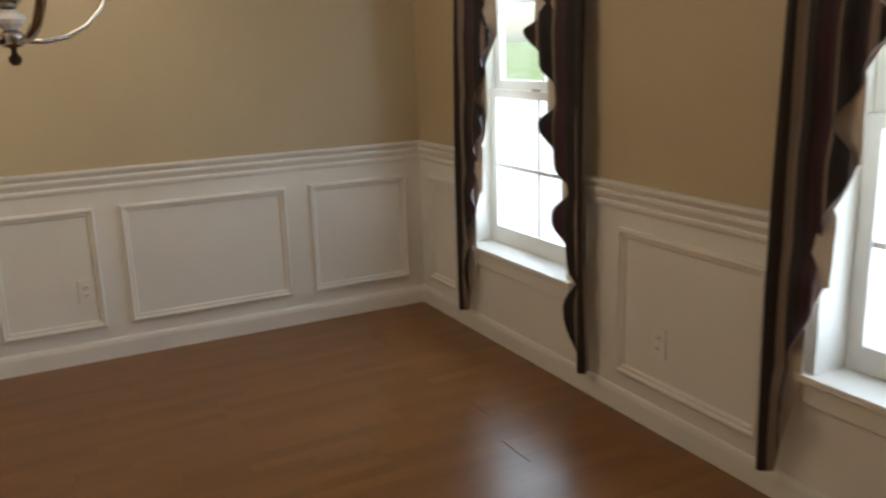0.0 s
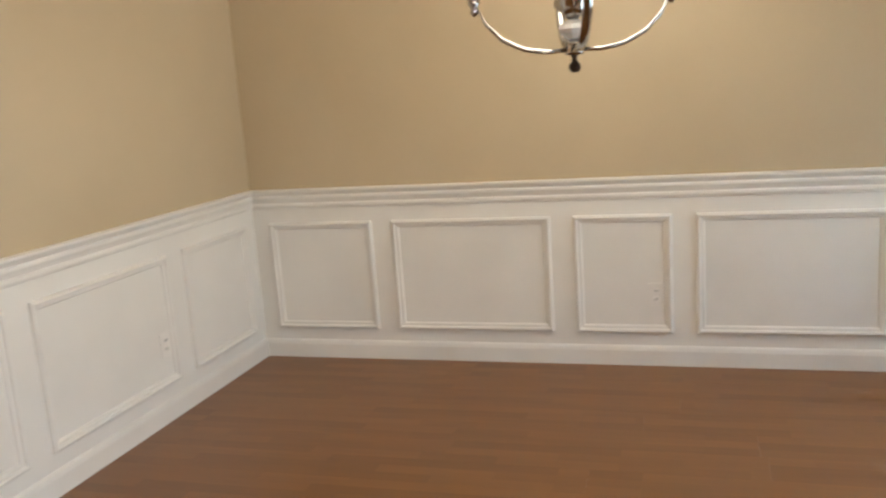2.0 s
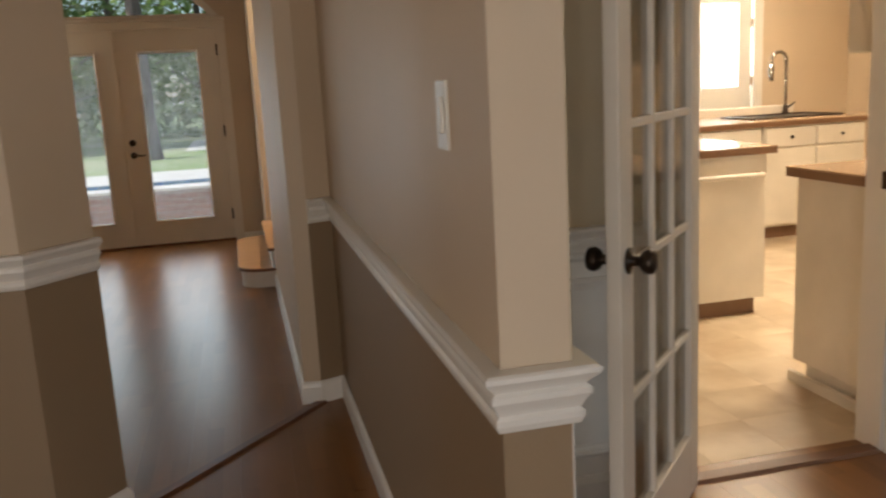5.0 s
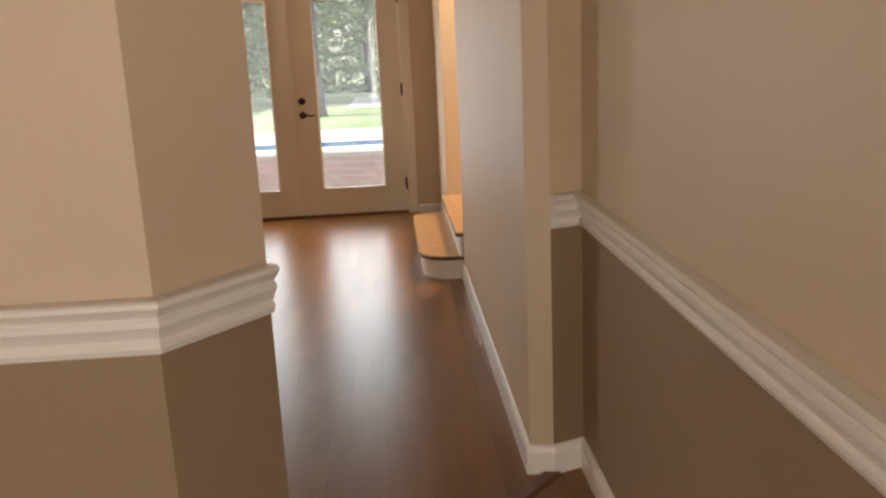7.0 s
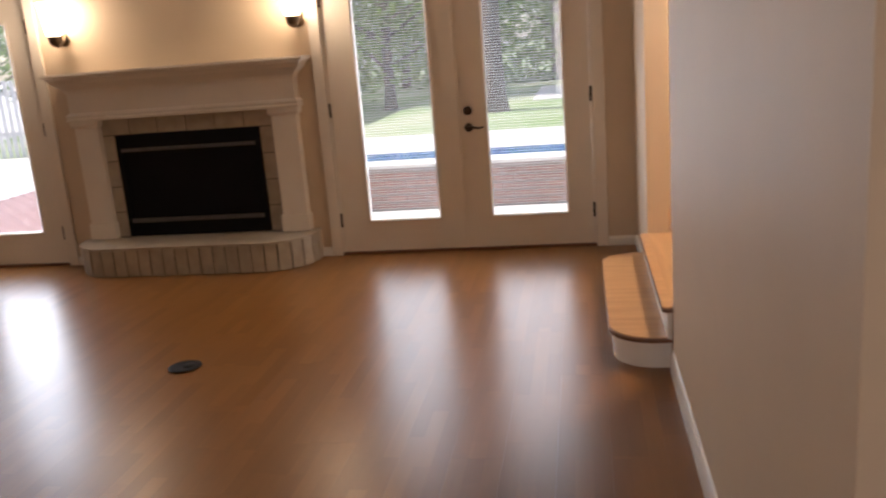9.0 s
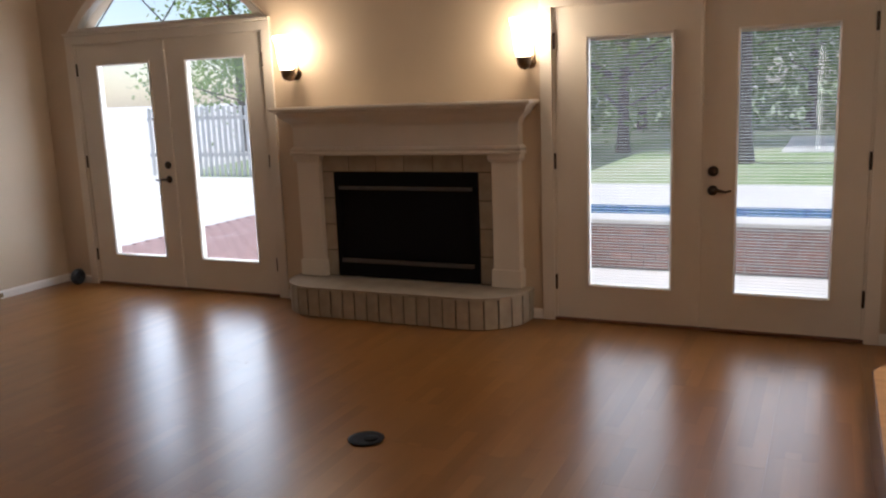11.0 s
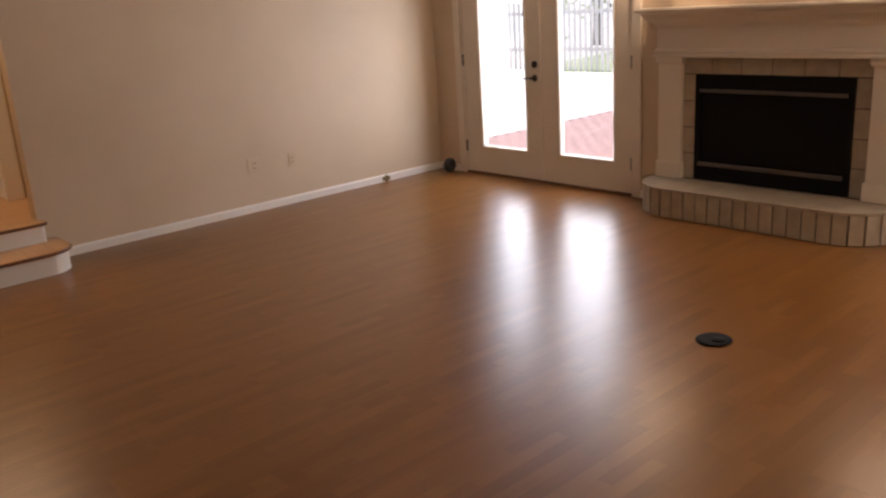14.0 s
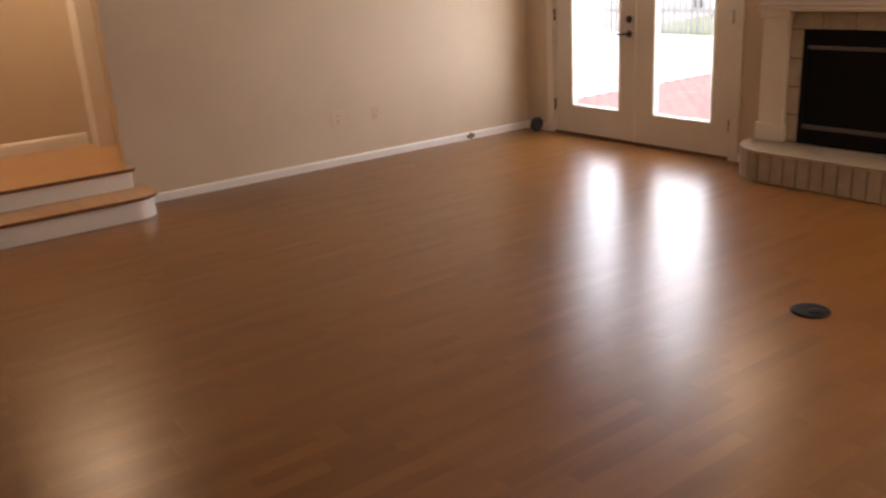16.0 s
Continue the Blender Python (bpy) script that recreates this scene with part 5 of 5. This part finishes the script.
def tree(x, y, height, spread, trunk, seed, label, low=2.2, leaves=2600, size=0.22):
    rnd = random.Random(seed)
    t = thing("tree", label, "tree", "garden trees", (x, y, lawn_height(x, y) - 0.04))
    lean = (rnd.uniform(-0.2, 0.2), rnd.uniform(-0.2, 0.2))
    spine = [(lean[0] * f * f * 2, lean[1] * f * f * 2, height * 0.85 * f) for f in (0, 0.03, 0.08, 0.2, 0.4, 0.6, 0.8, 1)]
    bm = tube(bmesh.new(), spine, [trunk * q for q in (1.5, 1.2, 1.0, 0.92, 0.8, 0.6, 0.35, 0.1)], 14)
    centres = []
    for k in range(14):
        f = rnd.uniform(low / height, 0.85)
        a = rnd.uniform(0, 2 * math.pi)
        r = spread * rnd.uniform(0.45, 1.0) * (1.1 - 0.5 * f)
        p0 = Vector((lean[0] * f * f * 2, lean[1] * f * f * 2, height * f * 0.85))
        p1 = p0 + Vector((math.cos(a) * r * 0.5, math.sin(a) * r * 0.5, 0.25 * r))
        p2 = p0 + Vector((math.cos(a) * r, math.sin(a) * r, rnd.uniform(0.1, 0.5) * r))
        tube(bm, [p0, p1, p2], [trunk * 0.3, trunk * 0.18, 0.01], 6)
        centres += [p1, p2, (p1 + p2) / 2]
    part("trunk", bm, M["bark"], t, "", True)
    bm = bmesh.new()
    for k in range(leaves):
        c = rnd.choice(centres)
        p = c + Vector((rnd.gauss(0, 0.55), rnd.gauss(0, 0.55), rnd.gauss(0, 0.4)))
        e = Euler((rnd.uniform(-1, 1), rnd.uniform(-1, 1), rnd.uniform(0, 6.3))).to_matrix()
        s = size * rnd.uniform(0.6, 1.3)
        bm.faces.new([bm.verts.new(p + e @ Vector((qx * s, qy * s, 0.06 * s if qy == 0 else 0))) for qx, qy in leaf_quads])
    cr = part("crown", bm, M["leaf"], t)
    cr["kind"] = "stuff"
    return t


tree(-0.60, 8.6, 12, 4.0, 0.16, 1, "tall tree with a thick grey trunk on the lawn", 3.6, 6500, 0.16)
for k, (x, y, h, sp) in enumerate(((-3.4, 13, 8, 3.2), (-1.8, 15, 9, 3.5), (-5.4, 14, 8, 3.0), (1.5, 17.5, 8, 3.2), (3.9, 17, 8, 3.0), (-7.5, 12.5, 7, 3.0), (-10.5, 13, 8, 3.4), (0.2, 18, 10, 3.8), (-4.2, 19, 10, 3.8), (5.5, 16, 9, 3.5), (-9, 18, 10, 4), (-13.8, 15, 9, 3.2), (-16.5, 17, 9, 3.4), (-13.5, 20, 9, 3.4))):
    tree(x, y, h, sp, 0.12, 20 + k, "leafy green tree at the edge of the woods", 0.9, 3600, 0.19)
bm = bmesh.new()
rnd = random.Random(77)
for k in range(12000):
    x, y = rnd.uniform(-11.5, 12), rnd.uniform(17, 24)
    p = Vector((x, y, 0.2 + abs(rnd.gauss(0, 2.6))))
    e = Euler((rnd.uniform(-1.2, 1.2), rnd.uniform(-1, 1), rnd.uniform(0, 6.3))).to_matrix()
    s = rnd.uniform(0.2, 0.42)
    bm.faces.new([bm.verts.new(p + e @ Vector((qx * s, qy * s, 0))) for qx, qy in leaf_quads])
hedge = part("undergrowth", bm, M["leaf"])
tagged(hedge, "dense shaded green undergrowth of the far woods", "woods", "", "stuff")
pv = setting("pavement", boxes((-6.8, 0.2, -0.2, -2.72, 5.2, -0.119)), M["mortar"], "red brick paving outside the west doors", "paving")
paver = mesh_of("brick", boxes((-0.1, -0.05, -0.01, 0.1, 0.05, 0.012), bevel=0.003), M["paving"])
rest = bmesh.new()
for r in range(46):
    for q in range(19):
        px, py = -6.68 + q * 0.212 + (0.1 if r % 2 else 0), 0.27 + r * 0.107
        if r < 15:
            b = new("brick", paver)
            b.parent = pv
            b.location = (px, py, -0.119)
        elif px < -2.85:
            box(rest, px - 0.1, py - 0.05, -0.125, px + 0.1, py + 0.05, -0.107)
far_pavers = part("far_bricks", rest, M["paving"], pv)
far_pavers["kind"] = "stuff"

# ---------------------------------------------------------------- floor boards
boards = {}


def floor_boards(x0, x1, y0, y1, parent, seed, skip=None):
    rnd = random.Random(seed)
    wide, x = 0.19, x0
    while x < x1 - 0.01:
        w = min(wide, x1 - x)
        y = y0 - rnd.uniform(0, 1.1)
        while y < y1:
            a, b = max(y, y0), min(y + 1.2, y1)
            if b - a > 0.02 and not (skip and skip(x, a, x + w, b)):
                key = (round(w, 2), round(b - a, 2))
                if key not in boards:
                    hw, hl = w / 2 - 0.0002, (b - a) / 2 - 0.0002
                    boards[key] = mesh_of("plank", boxes((-hw, -hl, -0.012, hw, hl, 0.0)), M["plank"])
                p = new("plank", boards[key])
                p.parent = parent
                p.location = (x + w / 2, (a + b) / 2, 0.0)
            y += 1.2
        x += wide


fl = scene.objects["floor"]
floor_boards(WEST, STUB0, -5.6, 0.0, fl, 5)
floor_boards(-2.5, D_EAST, D_SOUTH, -5.6, fl, 6, lambda x0, a, x1, b: x0 > STUB0 and a > D_NORTH)
fk = scene.objects["floor_kitchen"]
vt = mesh_of("vinyl_tile", boxes((-0.1518, -0.1518, -0.004, 0.1518, 0.1518, 0.0)), M["vinyl"])
for i in range(14):
    for j in range(16):
        p = new("vinyl_tile", vt)
        p.parent = fk
        p.location = (1.75 + 0.304 * i, -5.68 + 0.304 * j, 0.0005)
